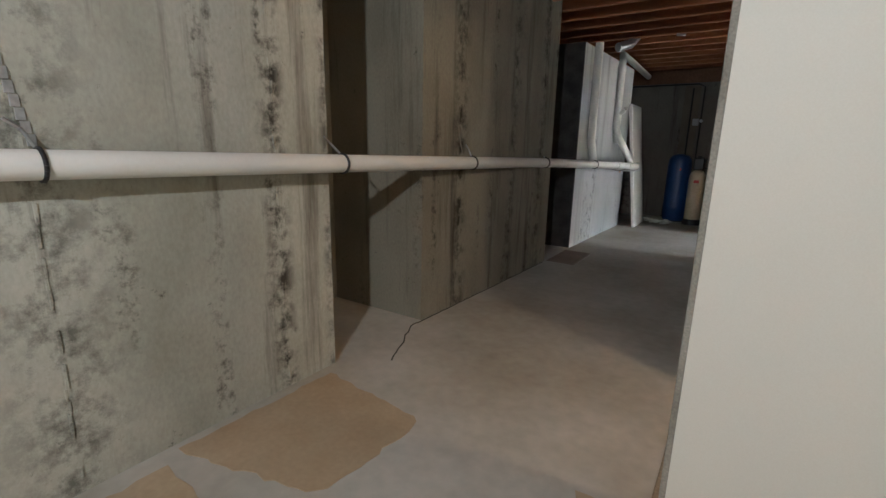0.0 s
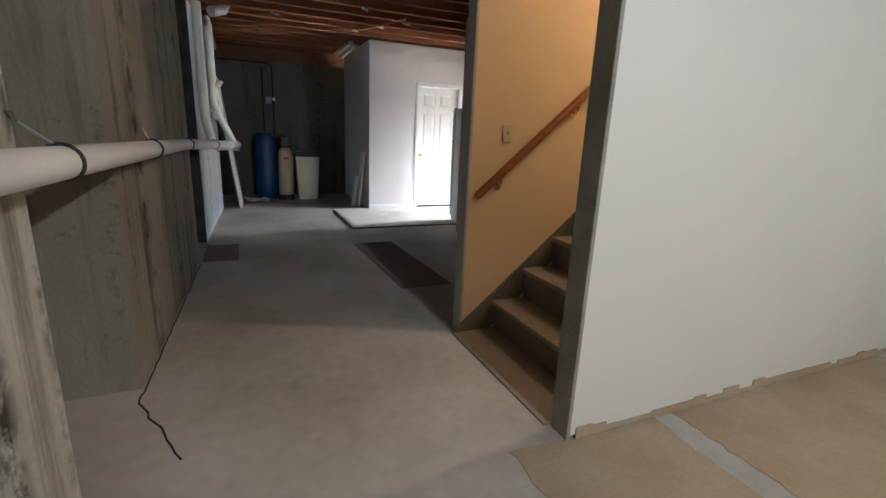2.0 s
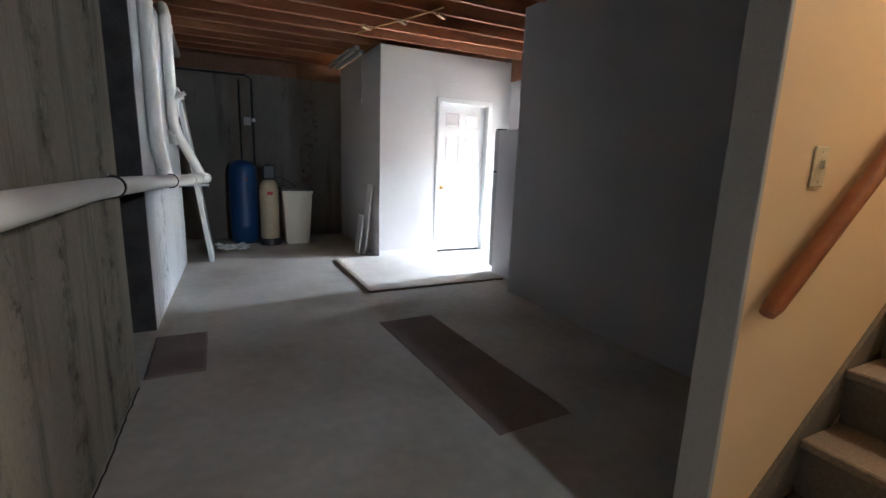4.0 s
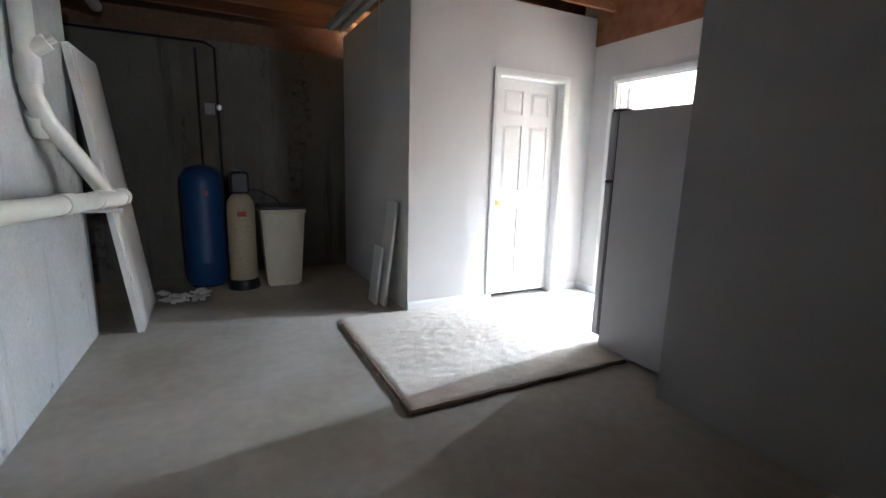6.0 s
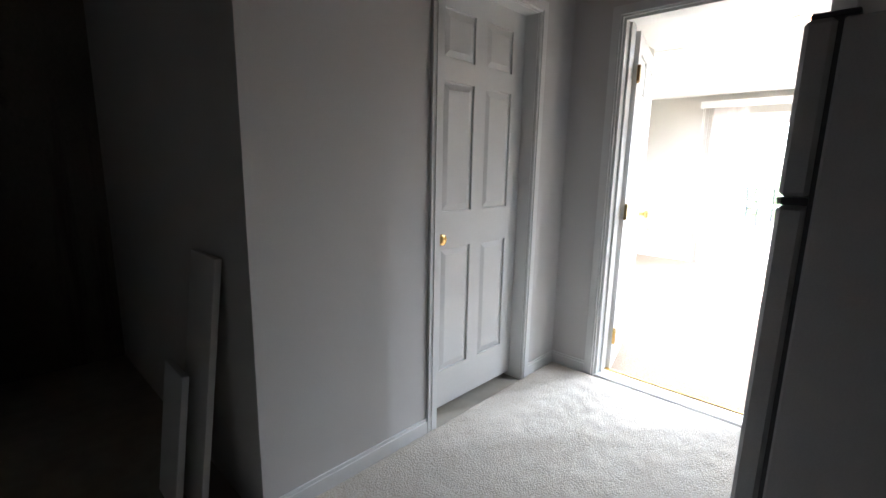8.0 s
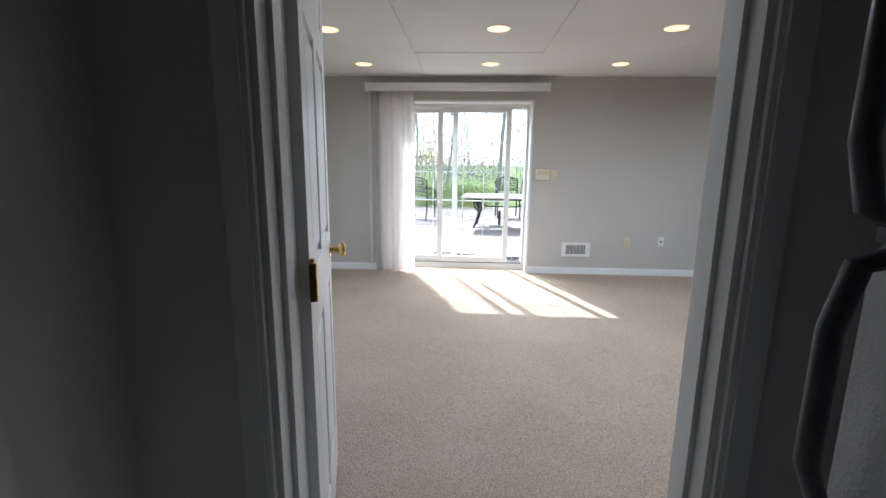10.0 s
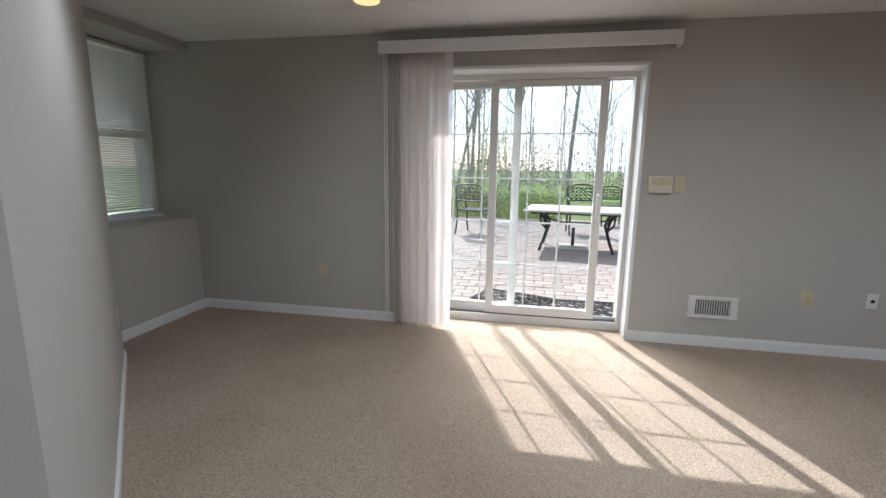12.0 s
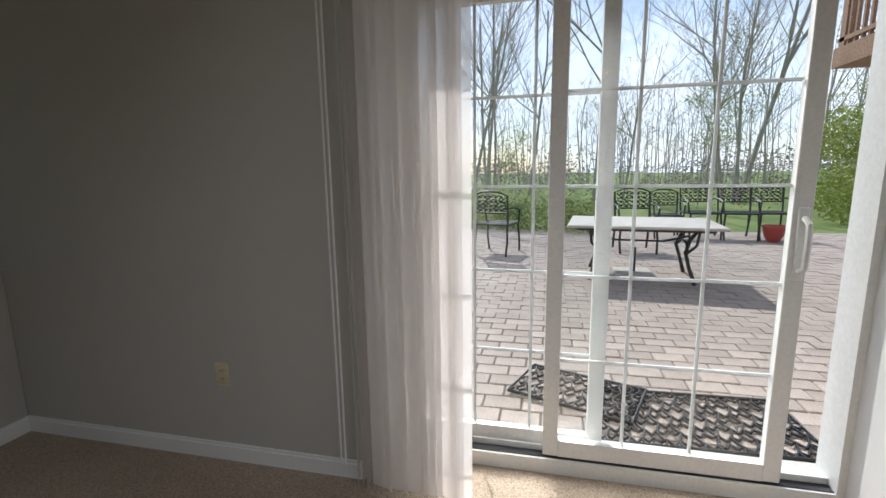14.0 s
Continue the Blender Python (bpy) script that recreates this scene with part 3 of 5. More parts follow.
hr = empty("handrail")
tagged(hr, "varnished red oak handrail on brass brackets", "handrail")
p0, p1 = Vector((-0.02, 2.685, 0.943)), Vector((1.44, 2.685, 2.222))
d = (p1 - p0).normalized()
Build().rod([p0, p0 + d * 0.03, p1 - d * 0.03, p1], [0.020, 0.027, 0.027, 0.02], 12).make("rail", RAIL_WOOD, hr, True)
for f in (0.12, 0.5, 0.88):
    q = p0.lerp(p1, f)
    Build().rod([q + Vector((0, 0, -0.02)), q + Vector((0, 0.01, -0.07)), q + Vector((0, 0.048, -0.09))], 0.007, 8).lathe([(0.025, 0), (0.025, 0.005)], (q.x, 2.734, q.z - 0.09), 12, pose(0, 0, 0, 90)).make("bracket", BRASS, hr)


def wall_plate(name, label, category, m, mat, toggles="switch"):
    """A cover plate with its switch or sockets; the plate lies in x-z, facing -y."""
    base = empty(name, m)
    tagged(base, label, category)
    Build().box(-0.036, -0.006, -0.058, 0.036, 0, 0.058, 0.003).make("plate", mat, base)
    if toggles == "switch":
        Build().box(-0.005, -0.018, -0.006, 0.005, -0.006, 0.018, 0.002).make("toggle", mat, base)
    elif toggles == "outlet":
        for z in (-0.02, 0.02):
            Build().box(-0.016, -0.009, z - 0.014, 0.016, -0.006, z + 0.014, 0.003).make("socket", mat, base)
            Build().box(-0.008, -0.0095, z - 0.004, -0.006, -0.009, z + 0.006).box(0.006, -0.0095, z - 0.004, 0.008, -0.009, z + 0.006).make("slot", DARK_SLOT, base)
    else:
        Build().lathe([(0.012, 0), (0.012, 0.008), (0.005, 0.01)], (0, -0.006, 0), 12, pose(0, 0, 0, 90)).make("jack", BLACK, base)
    for z in (-0.042, 0.042):
        Build().lathe([(0.003, 0), (0.003, 0.0015)], (0, -0.006, z), 8, pose(0, 0, 0, 90)).make("screw", STEEL, base)
    return base


wall_plate("light_switch", "ivory light switch on the lamplit stair wall", "switch", pose(0.205, 2.734, 1.345), IVORY)

# long drain pipe on the concrete, with hangers
PX, PR = -1.835, 0.048


def pipe_z(y):
    return 1.225 - 0.020 * (y - 0.5) if y < 4.75 else 1.14 - 0.036 * (y - 4.75)


def pipe_x(y):
    return -1.83 if y < 4.5 else -1.83 + 0.13 * (y - 4.5) / 1.5 if y < 6.0 else -1.70 + 0.125 * (y - 6.0)


def drain():
    base = empty("drain_pipe")
    tagged(base, "long white plastic drain pipe hung along the concrete wall", "pipe")
    ys = [-3.9 + 0.6 * k for k in range(20)]
    Build().rod([(pipe_x(y), y, pipe_z(y)) for y in ys] + [(pipe_x(7.9), 7.9, pipe_z(7.9))], PR, 20).make("pipe", PVC, base, True)
    for y in (-1.2, 0.50, 1.78, 3.2, 4.75, 6.2):
        z, x = pipe_z(y), pipe_x(y)
        ring = [(x + (PR + 0.003) * math.cos(a), y, z + (PR + 0.003) * math.sin(a)) for a in [2 * math.pi * k / 20 for k in range(20)]]
        b = Build()
        for a, c in zip(ring, ring[1:] + ring[:1]):
            b.rod([a, c], 0.0075, 6)
        b.make("strap", BLACK, base)
        face = -1.918 if y < 1.76 or 1.76 < y < 2 else -1.868 if y < 5 else -1.768
        Build().rod([(x - 0.01, y, z + PR), (face + 0.006, y - 0.01, z + PR + 0.06), (face + 0.005, y - 0.05, z + 0.14)], 0.006, 6).make("hanger_rod", STEEL, base)
    # coupling, wye branch and cleanout at the far end
    e = PX + 0.012 * 11.4
    zc = pipe_z(7.3)

    def on(y):
        return (pipe_x(y), y, pipe_z(y))
    Build().rod([on(7.0), on(7.14)], PR + 0.007, 20).make("coupling", PVC, base, True)
    Build().rod([on(7.45), on(7.86)], PR + 0.007, 20).make("wye", PVC, base, True)
    Build().rod([on(7.86), on(7.93)], PR + 0.012, 20).make("cleanout_collar", PVC, base, True)
    Build().rod([on(7.93), on(7.98)], 0.03, 6).make("cleanout_plug", PVC, base, True)
    Build().rod([on(7.72), (e + 0.12, 7.52, zc + 0.22), (e + 0.03, 7.36, zc + 0.42), (e, 7.30, zc + 0.55), (e, 7.29, 2.35), (e, 7.29, 2.55), (e - 0.02, 7.33, 2.64), (e - 0.05, 7.9, 2.66), (e - 0.05, 9.6, 2.62)], PR, 20).make("riser_pipe", PVC, base, True)
    for a, b_ in (((e, 7.3, 1.65), (e, 7.3, 1.78)), ((e, 7.41, zc + 0.36), (e, 7.345, zc + 0.46)), ((e, 7.29, 2.40), (e, 7.29, 2.48))):
        Build().rod([a, b_], PR + 0.007, 20).make("coupling", PVC, base, True)
    Build().rod([(e, 7.3, 1.80), (e + 0.09, 7.3, 1.86)], 0.042, 16).rod([(e + 0.09, 7.3, 1.86), (e + 0.12, 7.3, 1.88)], 0.022, 6).make("cleanout", PVC, base, True)
    # second stack beside it
    Build().rod([(e - 0.0, 6.25, pipe_z(6.25)), (e - 0.05, 6.2, zc + 0.35), (e - 0.05, 6.2, 1.8), (e - 0.05, 6.2, 2.6)], 0.05, 20).make("stack", PVC, base, True)
    Build().box(e - 0.06, 7.66, zc - 0.10, e + 0.27, 7.74, zc - 0.078, 0.003).make("support_board", TRIM, base)


drain()
st = Build()
for k in range(9):
    st.box(-1.919, 0.435 + 0.008 * k, 1.60 - 0.04 * k, -1.914, 0.46 + 0.008 * k, 1.638 - 0.04 * k, 0.001)
tagged(st.make("hanger_strap", STEEL), "perforated steel strap nailed to the concrete", "strap")
tagged(Build().lathe([(0.035, 0), (0.03, 0.03), (0.012, 0.05)], (-1.765, 7.95, 0.93), 10, pose(0, 0, 0, 0, 90)).make("foam_blob", RUST), "orange foam residue on the concrete", "foam")
for y, z, l in ((3.05, 1.45, 0.2), (4.45, 1.42, 0.17)):
    tagged(Build().rod([(-1.866, y, z), (-1.862, y + 0.01, z - l * 0.6), (-1.85, y + 0.03, z - l)], 0.006, 6).make("rusty_wire", RISER), "rusty form tie on the concrete", "wire", "form ties")

# raised fins where the wall forms met
for ys, seed in ((0.485, 1), (1.42, 2)):
    fin, rng = Build(), random.Random(seed)
    z, yj = 0.02, ys
    while z < 2.68:
        h_ = rng.uniform(0.03, 0.11)
        yj = ys + rng.uniform(-0.006, 0.006)
        if rng.random() < 0.72:
            fin.box(-1.921, yj - rng.uniform(0.003, 0.008), z, -1.921 + rng.uniform(0.003, 0.009), yj + rng.uniform(0.003, 0.008), z + h_, 0.0015)
        z += h_
    struct(fin.make("form_joint", CONCRETE), "ragged form joint in the poured concrete", "joint")

# brown patches of old underlay on the slab


def patch(name, pts, label, seed=0, z=0.004):
    rng = random.Random(seed)
    out = []
    for (x0, y0), (x1, y1) in zip(pts, pts[1:] + pts[:1]):
        n = max(2, int(math.hypot(x1 - x0, y1 - y0) / 0.05))
        for k in range(n):
            f = k / n
            out.append((x0 + (x1 - x0) * f + rng.uniform(-0.012, 0.012), y0 + (y1 - y0) * f + rng.uniform(-0.012, 0.012)))
    return tagged(Build().prism(out, 0.0005, z).make(name, PAD_STAIN), label, "residue", "underlay patches")


patch("underlay_patch", [(-1.87, 0.80), (-1.22, 0.96), (-1.17, 1.02), (-1.14, 1.52), (-1.19, 1.585), (-1.85, 1.65)], "brown glued underlay patch on the slab", 1)
patch("underlay_patch", [(-1.86, -0.6), (-1.15, -0.6), (-1.2, 0.70), (-1.8, 0.72)], "brown glued underlay patch on the slab", 2)
patch("underlay_patch", [(-0.38, 0.3), (0.40, 0.3), (0.44, 1.526), (-0.05, 1.526), (-0.37, 1.56)], "brown glued underlay patch beside the wall", 3)
patch("underlay_patch", [(0.57, 0.2), (2.5, 0.2), (2.5, 1.527), (0.57, 1.524)], "brown glued underlay patch beside the wall", 4)
pp = Build()
rng = random.Random(8)
x = -0.04
while x < 2.5:
    w_ = rng.uniform(0.06, 0.22)
    pp.box(x, 1.527, 0.004, x + w_, 1.537, rng.uniform(0.02, 0.06))
    x += w_
tagged(pp.make("torn_wall_foot", PAD_STAIN), "torn paper edge along the foot of the wall", "trim", kind="structure")
tagged(Build().box(-0.12, 1.66, 0, 0.195, 2.717, 0.012, 0.003).make("stair_foot_board", STEP), "flat brown board at the foot of the stairs", "board")

cr = Build()
rng = random.Random(3)
pts, y, x = [], 1.98, -1.66
while y < 4.9:
    pts.append((x, y, 0.001))
    y += 0.05
    x += (-0.0195 if y < 2.55 else 0) + rng.uniform(-0.016, 0.016)
    if y > 2.55:
        x = -1.888 + 0.0343 * (y - 2.615) + rng.uniform(-0.005, 0.005)
for a, b_ in zip(pts, pts[1:]):
    cr.rod([a, b_], 0.0045, 5)
struct(cr.make("floor_crack", CRACK), "dark crack in the concrete slab", "crack")

# mats and the loose carpet in the hall


def soft_mat(name, x0, y0, x1, y1, h, mat, label, seed, ragged=0.008, n=46, turn=0.0):
    rng = random.Random(seed)
    cx, cy = (x0 + x1) / 2, (y0 + y1) / 2

    def at(u, v):
        x, y = x0 + (x1 - x0) * u, y0 + (y1 - y0) * v
        e = min(u, 1 - u, v, 1 - v)
        z = 0.001 if e == 0 else h * (0.75 if e < 1.5 / n else 1) + noise.noise((x * 16, y * 16, seed)) * h * 0.16 + noise.noise((x * 45, y * 45, seed)) * h * 0.12
        if e == 0:
            x += noise.noise((y * 12, seed, 0)) * ragged
            y += noise.noise((x * 12, seed, 5)) * ragged
        return Vector((x - cx, y - cy, max(z, 0.001)))
    ob = Build().sheet(n, n, at).make(name, mat, None, True)
    ob.matrix_world = pose(cx, cy, 0, 0, 0, turn)
    return tagged(ob, label, "rug")


soft_mat("floor_mat", -0.195, 3.69, 0.28, 5.40, 0.016, BROWN_MAT, "brown felt runner lying on the concrete", 1, turn=2)
soft_mat("floor_mat", -1.80, 4.97, -1.47, 5.66, 0.012, BROWN_MAT, "small brown felt mat on the concrete", 2)
soft_mat("carpet_remnant", -0.06, 6.205, 2.54, 7.75, 0.027, RUG, "thick cream carpet remnant with a ragged edge", 3, 0.02, 110)
rb = Build()
for a, b_ in (((-0.05, 6.205, 0.012), (1.53, 6.205, 0.012)), ((-0.05, 6.205, 0.012), (-0.05, 7.62, 0.012))):
    pts = [Vector(a).lerp(Vector(b_), k / 40) for k in range(41)]
    rb.rod([(p.x + 0.012 * noise.noise((p.y * 9, 1, 0)), p.y + 0.012 * noise.noise((p.x * 9, 2, 0)), 0.012) for p in pts], 0.012, 6)
tagged(rb.make("carpet_edge", RUG_BACK), "frayed jute edge of the carpet remnant", "carpet edge")

# ---- utility corner ----
tank = empty("pressure_tank", pose(-1.0, 9.38, 0))
tagged(tank, "tall blue steel pressure tank on the slab", "water tank")
Build().lathe([(0.17, 0.02), (0.19, 0.06), (0.195, 0.25), (0.197, 0.26), (0.195, 0.27), (0.195, 1.02), (0.185, 1.12), (0.14, 1.19), (0.05, 1.22)], n=32).make("shell", BLUE, tank, True)
Build().lathe([(0.16, 0), (0.16, 0.03)], n=24).make("foot", BLACK, tank)
Build().box(-0.03, -0.192, 0.93, 0.05, -0.186, 0.98, 0.002).make("label", LABEL_RED, tank)
soft = empty("water_softener", pose(-0.67, 9.12, 0))
tagged(soft, "almond softener cylinder with black valve head", "water softener")
Build().lathe([(0.125, 0.06), (0.13, 0.12), (0.13, 0.80), (0.12, 0.88), (0.08, 0.94), (0.04, 0.96)], n=28).make("cylinder", TAN, soft, True)
Build().lathe([(0.15, 0), (0.15, 0.05), (0.132, 0.10)], n=24).make("boot", BLACK, soft, True)
Build().box(-0.085, -0.09, 0.96, 0.085, 0.09, 1.17, 0.02).box(-0.03, -0.03, 1.17, 0.03, 0.03, 1.20, 0.005).make("valve_head", BLACK, soft)
Build().box(-0.04, -0.137, 0.74, 0.04, -0.131, 0.79, 0.002).make("label", LABEL_RED, soft)
bn = empty("brine_tank", pose(-0.285, 9.16, 0))
tagged(bn, "cream brine tank with a black lid", "brine tank")
b = Build()
r = bmesh.ops.create_cube(b.bm, size=1)
for v in r["verts"]:
    k = 0.215 if v.co.z > 0 else 0.165
    v.co = Vector((v.co.x * 2 * k, v.co.y * 2 * k * 0.85, 0.0 if v.co.z < 0 else 0.80))
bmesh.ops.bevel(b.bm, geom=list(b.bm.edges), offset=0.02, segments=2, affect="EDGES")
b.box(-0.222, -0.19, 0.765, 0.222, 0.19, 0.80, 0.006)
b.make("tub", BIN, bn)
Build().box(-0.226, -0.195, 0.80, 0.226, 0.195, 0.84, 0.01).make("lid", BLACK, bn)
Build().rod([(0, 0, 0.84), (-0.05, 0.05, 0.9), (-0.2, 0.02, 0.98), (-0.33, 0, 1.0)], 0.008, 8).make("brine_line", BLACK, bn)

ps = empty("pressure_switch", pose(-0.88, 9.80, 1.80))
tagged(ps, "small grey pressure switch box on the concrete", "switch box")
Build().box(-0.05, -0.06, -0.06, 0.05, 0, 0.06, 0.006).make("box", RAW_BOARD, ps)
Build().lathe([(0.03, 0), (0.03, 0.03), (0.02, 0.035)], (0.09, -0.04, 0.02), 14, pose(0, 0, 0, 90)).make("gauge", STEEL, ps)
for pts in ([(-0.80, 9.76, 1.05), (-0.80, 9.77, 2.42), (-0.9, 9.77, 2.47), (-2.2, 9.77, 2.47)], [(-0.98, 9.77, 1.2), (-0.98, 9.77, 2.4)]):
    tagged(Build().rod(pts, 0.014, 8).make("water_pipe", BLACK, None, True), "dark water pipe running up the concrete", "pipe", "water pipes")
tagged(Build().box(-1.12, 9.79, 1.2, -0.86, 9.81, 2.45).make("back_board", RISER), "dark brown backing board behind the pipes", "board")

# white door slab leaning by the end of the concrete
slab = empty("leaning_door_slab", pose(-1.43, 8.26, 0) @ pose(0, 0, 0, 0, -7.0, 0))
tagged(slab, "white door slab leaning against the concrete", "door slab")
Build().box(-0.045, -0.18, 0.0, 0.0, 0.62, 2.03, 0.003).make("panel", TRIM, slab)
Build().box(0.0, -0.15, 0.02, 0.006, 0.60, 2.0, 0.002).make("skin", CEIL_WHITE, slab)
for dy, h, x0, y0 in ((0.24, 0.96, 0.41, 7.95), (0.20, 0.53, 0.35, 8.03)):
    bd = Build().box(-0.012, 0, 0, 0.012, dy, h, 0.002).make("leaning_board", TRIM)
    bd.matrix_world = pose(x0 + 0.02, y0, 0.003, 0, 7, 0)
    tagged(bd, "white shelf board leaning against the wall", "board", "leaning boards")
rng = random.Random(11)
for k in range(9):
    pb = Build()
    sx, sy = rng.uniform(0.06, 0.13), rng.uniform(0.03, 0.07)
    pb.sheet(8, 6, lambda u, v: Vector(((u - 0.5) * 2 * sx, (v - 0.5) * 2 * sy, 0.012 + 0.05 * abs(noise.noise((u * 3 + k, v * 3, k))) + 0.02 * (k % 3))))
    o = pb.make("plastic_scrap", PAPER)
    sm = o.modifiers.new("thick", "SOLIDIFY")
    sm.thickness = 0.006
    o.matrix_world = pose(-1.28 + rng.uniform(-0.13, 0.22), 8.85 + rng.uniform(-0.18, 0.15), 0.0, 0, 0, rng.uniform(0, 180))
    tagged(o, "crumpled white plastic scrap on the slab", "scrap", "plastic scraps")

# shop light, pull cord, ducts and cables among the joists
sl = empty("shop_light", pose(0.32, 8.55, 2.62))
tagged(sl, "white fluorescent shop light hung from the joists", "shop light")
hood = Build()
hood.box(-0.03, -0.62, 0.03, 0.03, 0.62, 0.075, 0.004).box(-0.10, -0.62, 0.0, -0.03, 0.62, 0.03, 0.003).box(0.03, -0.62, 0.0, 0.10, 0.62, 0.03, 0.003)
hood.make("hood", STEEL, sl)
for x in (-0.05, 0.05):
    Build().rod([(x, -0.6, -0.012), (x, 0.6, -0.012)], 0.016, 12).make("tube", CEIL_WHITE, sl, True)
tagged(Build().rod([(0.40, 8.02, 2.62), (0.40, 8.02, 2.05)], 0.0035, 6).rod([(0.40, 8.02, 2.06), (0.40, 8.02, 2.02)], 0.009, 8).make("pull_cord", TRIM), "white pull cord hanging from the light", "cord")
du = Build()
du.rod([(-1.62, 6.6, 2.60), (-1.5, 6.75, 2.66), (-1.46, 6.9, 2.78)], 0.06, 14)
tagged(du.make("flex_duct", STEEL, None, True), "crinkled silver duct elbow under the joists", "duct")
tagged(Build().box(-0.2, 4.05, 2.66, 1.25, 4.19, 2.715, 0.004).make("sheet_metal_duct", STEEL), "thin sheet-metal duct under the joists", "duct")
cab = Build()
cab.rod([(0.16, 7.45, 2.705), (0.30, 7.0, 2.705), (0.48, 6.5, 2.70), (0.62, 6.1, 2.71)], 0.007, 6)
tagged(cab.make("cable", YELLOW), "yellow cable stapled under the joists", "cable")
for x, y in ((0.45, 6.73), (0.70, 6.325), (0.20, 7.135)):
    o = Build().box(-0.07, -0.02, 0, 0.07, 0.02, 0.03, 0.003).make("joist_block", PINE)
    o.matrix_world = pose(x, y, 2.69, 0, 0, 35)
    tagged(o, "pale timber block nailed between joists", "block", "joist blocks")
for x, y in ((-0.9, 6.73), (0.05, 5.92)):
    o = Build().box(-0.06, -0.003, 0, 0.06, 0.003, 0.03).make("cable_clip", STEEL)
    o.matrix_world = pose(x, y, 2.692, 0, 0, 40)
    tagged(o, "bright metal clip on a joist", "clip", "joist clips")

# ---- doors ----


def six_panel_leaf(w, h, parent, t=0.035):
    """Rails and stiles proud of sunk, raised panels; origin at the hinge foot, leaf along +x."""
    rows = ((0.20, 0.84), (1.02, 1.62), (1.72, 1.93))
    s = h / 2.03
    cols = ((0.105, w / 2 - 0.045), (w / 2 + 0.045, w - 0.105))
    b = Build()
    for x0, x1 in ((0, cols[0][0]), (cols[0][1], cols[1][0]), (cols[1][1], w)):
        b.box(x0, -t / 2, 0, x1, t / 2, h)
    for z0, z1 in ((0, rows[0][0] * s), (rows[0][1] * s, rows[1][0] * s), (rows[1][1] * s, rows[2][0] * s), (rows[2][1] * s, h)):
        for c in cols:
            b.box(c[0], -t / 2, z0, c[1], t / 2, z1)
    b.make("leaf", TRIM, parent)
    for z0, z1 in rows:
        for c in cols:
            b = Build()
            b.box(c[0], -t / 2 + 0.011, z0 * s, c[1], t / 2 - 0.011, z1 * s)
            for side in (-1, 1):
                x0, x1, a0, a1 = c[0] + 0.008, c[1] - 0.008, z0 * s + 0.008, z1 * s - 0.008
                y0, y1, i = side * (t / 2 - 0.011), side * (t / 2 - 0.002), 0.028
                lo = [b.bm.verts.new(p) for p in ((x0, y0, a0), (x1, y0, a0), (x1, y0, a1), (x0, y0, a1))]
                hi = [b.bm.verts.new(p) for p in ((x0 + i, y1, a0 + i), (x1 - i, y1, a0 + i), (x1 - i, y1, a1 - i), (x0 + i, y1, a1 - i))]
                b.bm.faces.new(hi)
                for k in range(4):
                    b.bm.faces.new((lo[k], lo[(k + 1) % 4], hi[(k + 1) % 4], hi[k]))
            b.make("panel", TRIM, parent)


def knob(parent, x, z, t=0.035):
    for side in (-1, 1):
        turn = pose(x, side * t / 2, z, 90 if side < 0 else -90)
        Build().lathe([(0.032, 0), (0.032, 0.004), (0.012, 0.008), (0.011, 0.03), (0.022, 0.036), (0.028, 0.048), (0.026, 0.058), (0.014, 0.064)], n=20).turn(turn).make("knob", BRASS, parent, True)


def casing(name, label, u0, u1, z0, top, m, width=0.06):
    """Moulded trim on the wall face round an opening; lies in x-z at y = 0, proud towards -y."""
    b = Build()
    for o, d in ((0, 0.012), (0.012, 0.018), (0.040, 0.014)):
        w_ = {0: 0.012, 0.012: 0.028, 0.040: width - 0.04}[o]
        b.box(u0 - o - w_, -d, z0, u0 - o, 0, top + o + w_)
        b.box(u1 + o, -d, z0, u1 + o + w_, 0, top + o + w_)
        b.box(u0 - o, -d, top + o, u1 + o, 0, top + o + w_)
    b.turn(m)
    return struct(b.make(name, TRIM), label, "trim")


dr = empty("door_1", pose(D1[1] - 0.004, 7.862, 0.035, 0, 0, 180))
tagged(dr, "closed white six-panel door with a brass knob", "door", kind="structure")
six_panel_leaf(D1[1] - D1[0] - 0.008, 2.05, dr)
knob(dr, D1[1] - D1[0] - 0.065, 0.905)
casing("door_casing", "white moulded casing round the inner door", D1[0], D1[1], 0, D1[2], pose(0, 7.76, 0))
jamb = Build().box(D1[0], 7.765, 0.0, D1[0] + 0.003, 7.875, D1[2]).box(D1[1] - 0.003, 7.765, 0, D1[1], 7.875, D1[2]).box(D1[0], 7.765, D1[2] - 0.003, D1[1], 7.875, D1[2])
struct(jamb.make("door_jamb", TRIM), "white door jamb", "trim")

d2 = empty("door_2", pose(2.70, D2[1] - 0.02, 0.0, 0, 0, 14))
tagged(d2, "open white six-panel door with brass hinges", "door", kind="structure")
six_panel_leaf(0.85, 2.05, d2)
knob(d2, 0.78, 0.95)
for z in (0.24, 1.03, 1.82):
    h = Build().box(-0.03, -0.035, z - 0.045, 0.002, -0.0185, z + 0.045, 0.001).rod([(0, -0.022, z - 0.05), (0, -0.022, z + 0.05)], 0.007, 10)
    h.make("hinge", BRASS, d2)
casing("door_casing", "white moulded casing round the open doorway", D2[0], D2[1], 0, D2[2], pose(2.55, 0, 0, 0, 0, 0) @ Matrix(((0, 1, 0, 0), (1, 0, 0, 0), (0, 0, 1, 0), (0, 0, 0, 1))))
casing("door_casing", "white moulded casing on the room side", D2[0], D2[1], ZR, D2[2], pose(2.69, 0, 0) @ Matrix(((0, -1, 0, 0), (1, 0, 0, 0), (0, 0, 1, 0), (0, 0, 0, 1))))
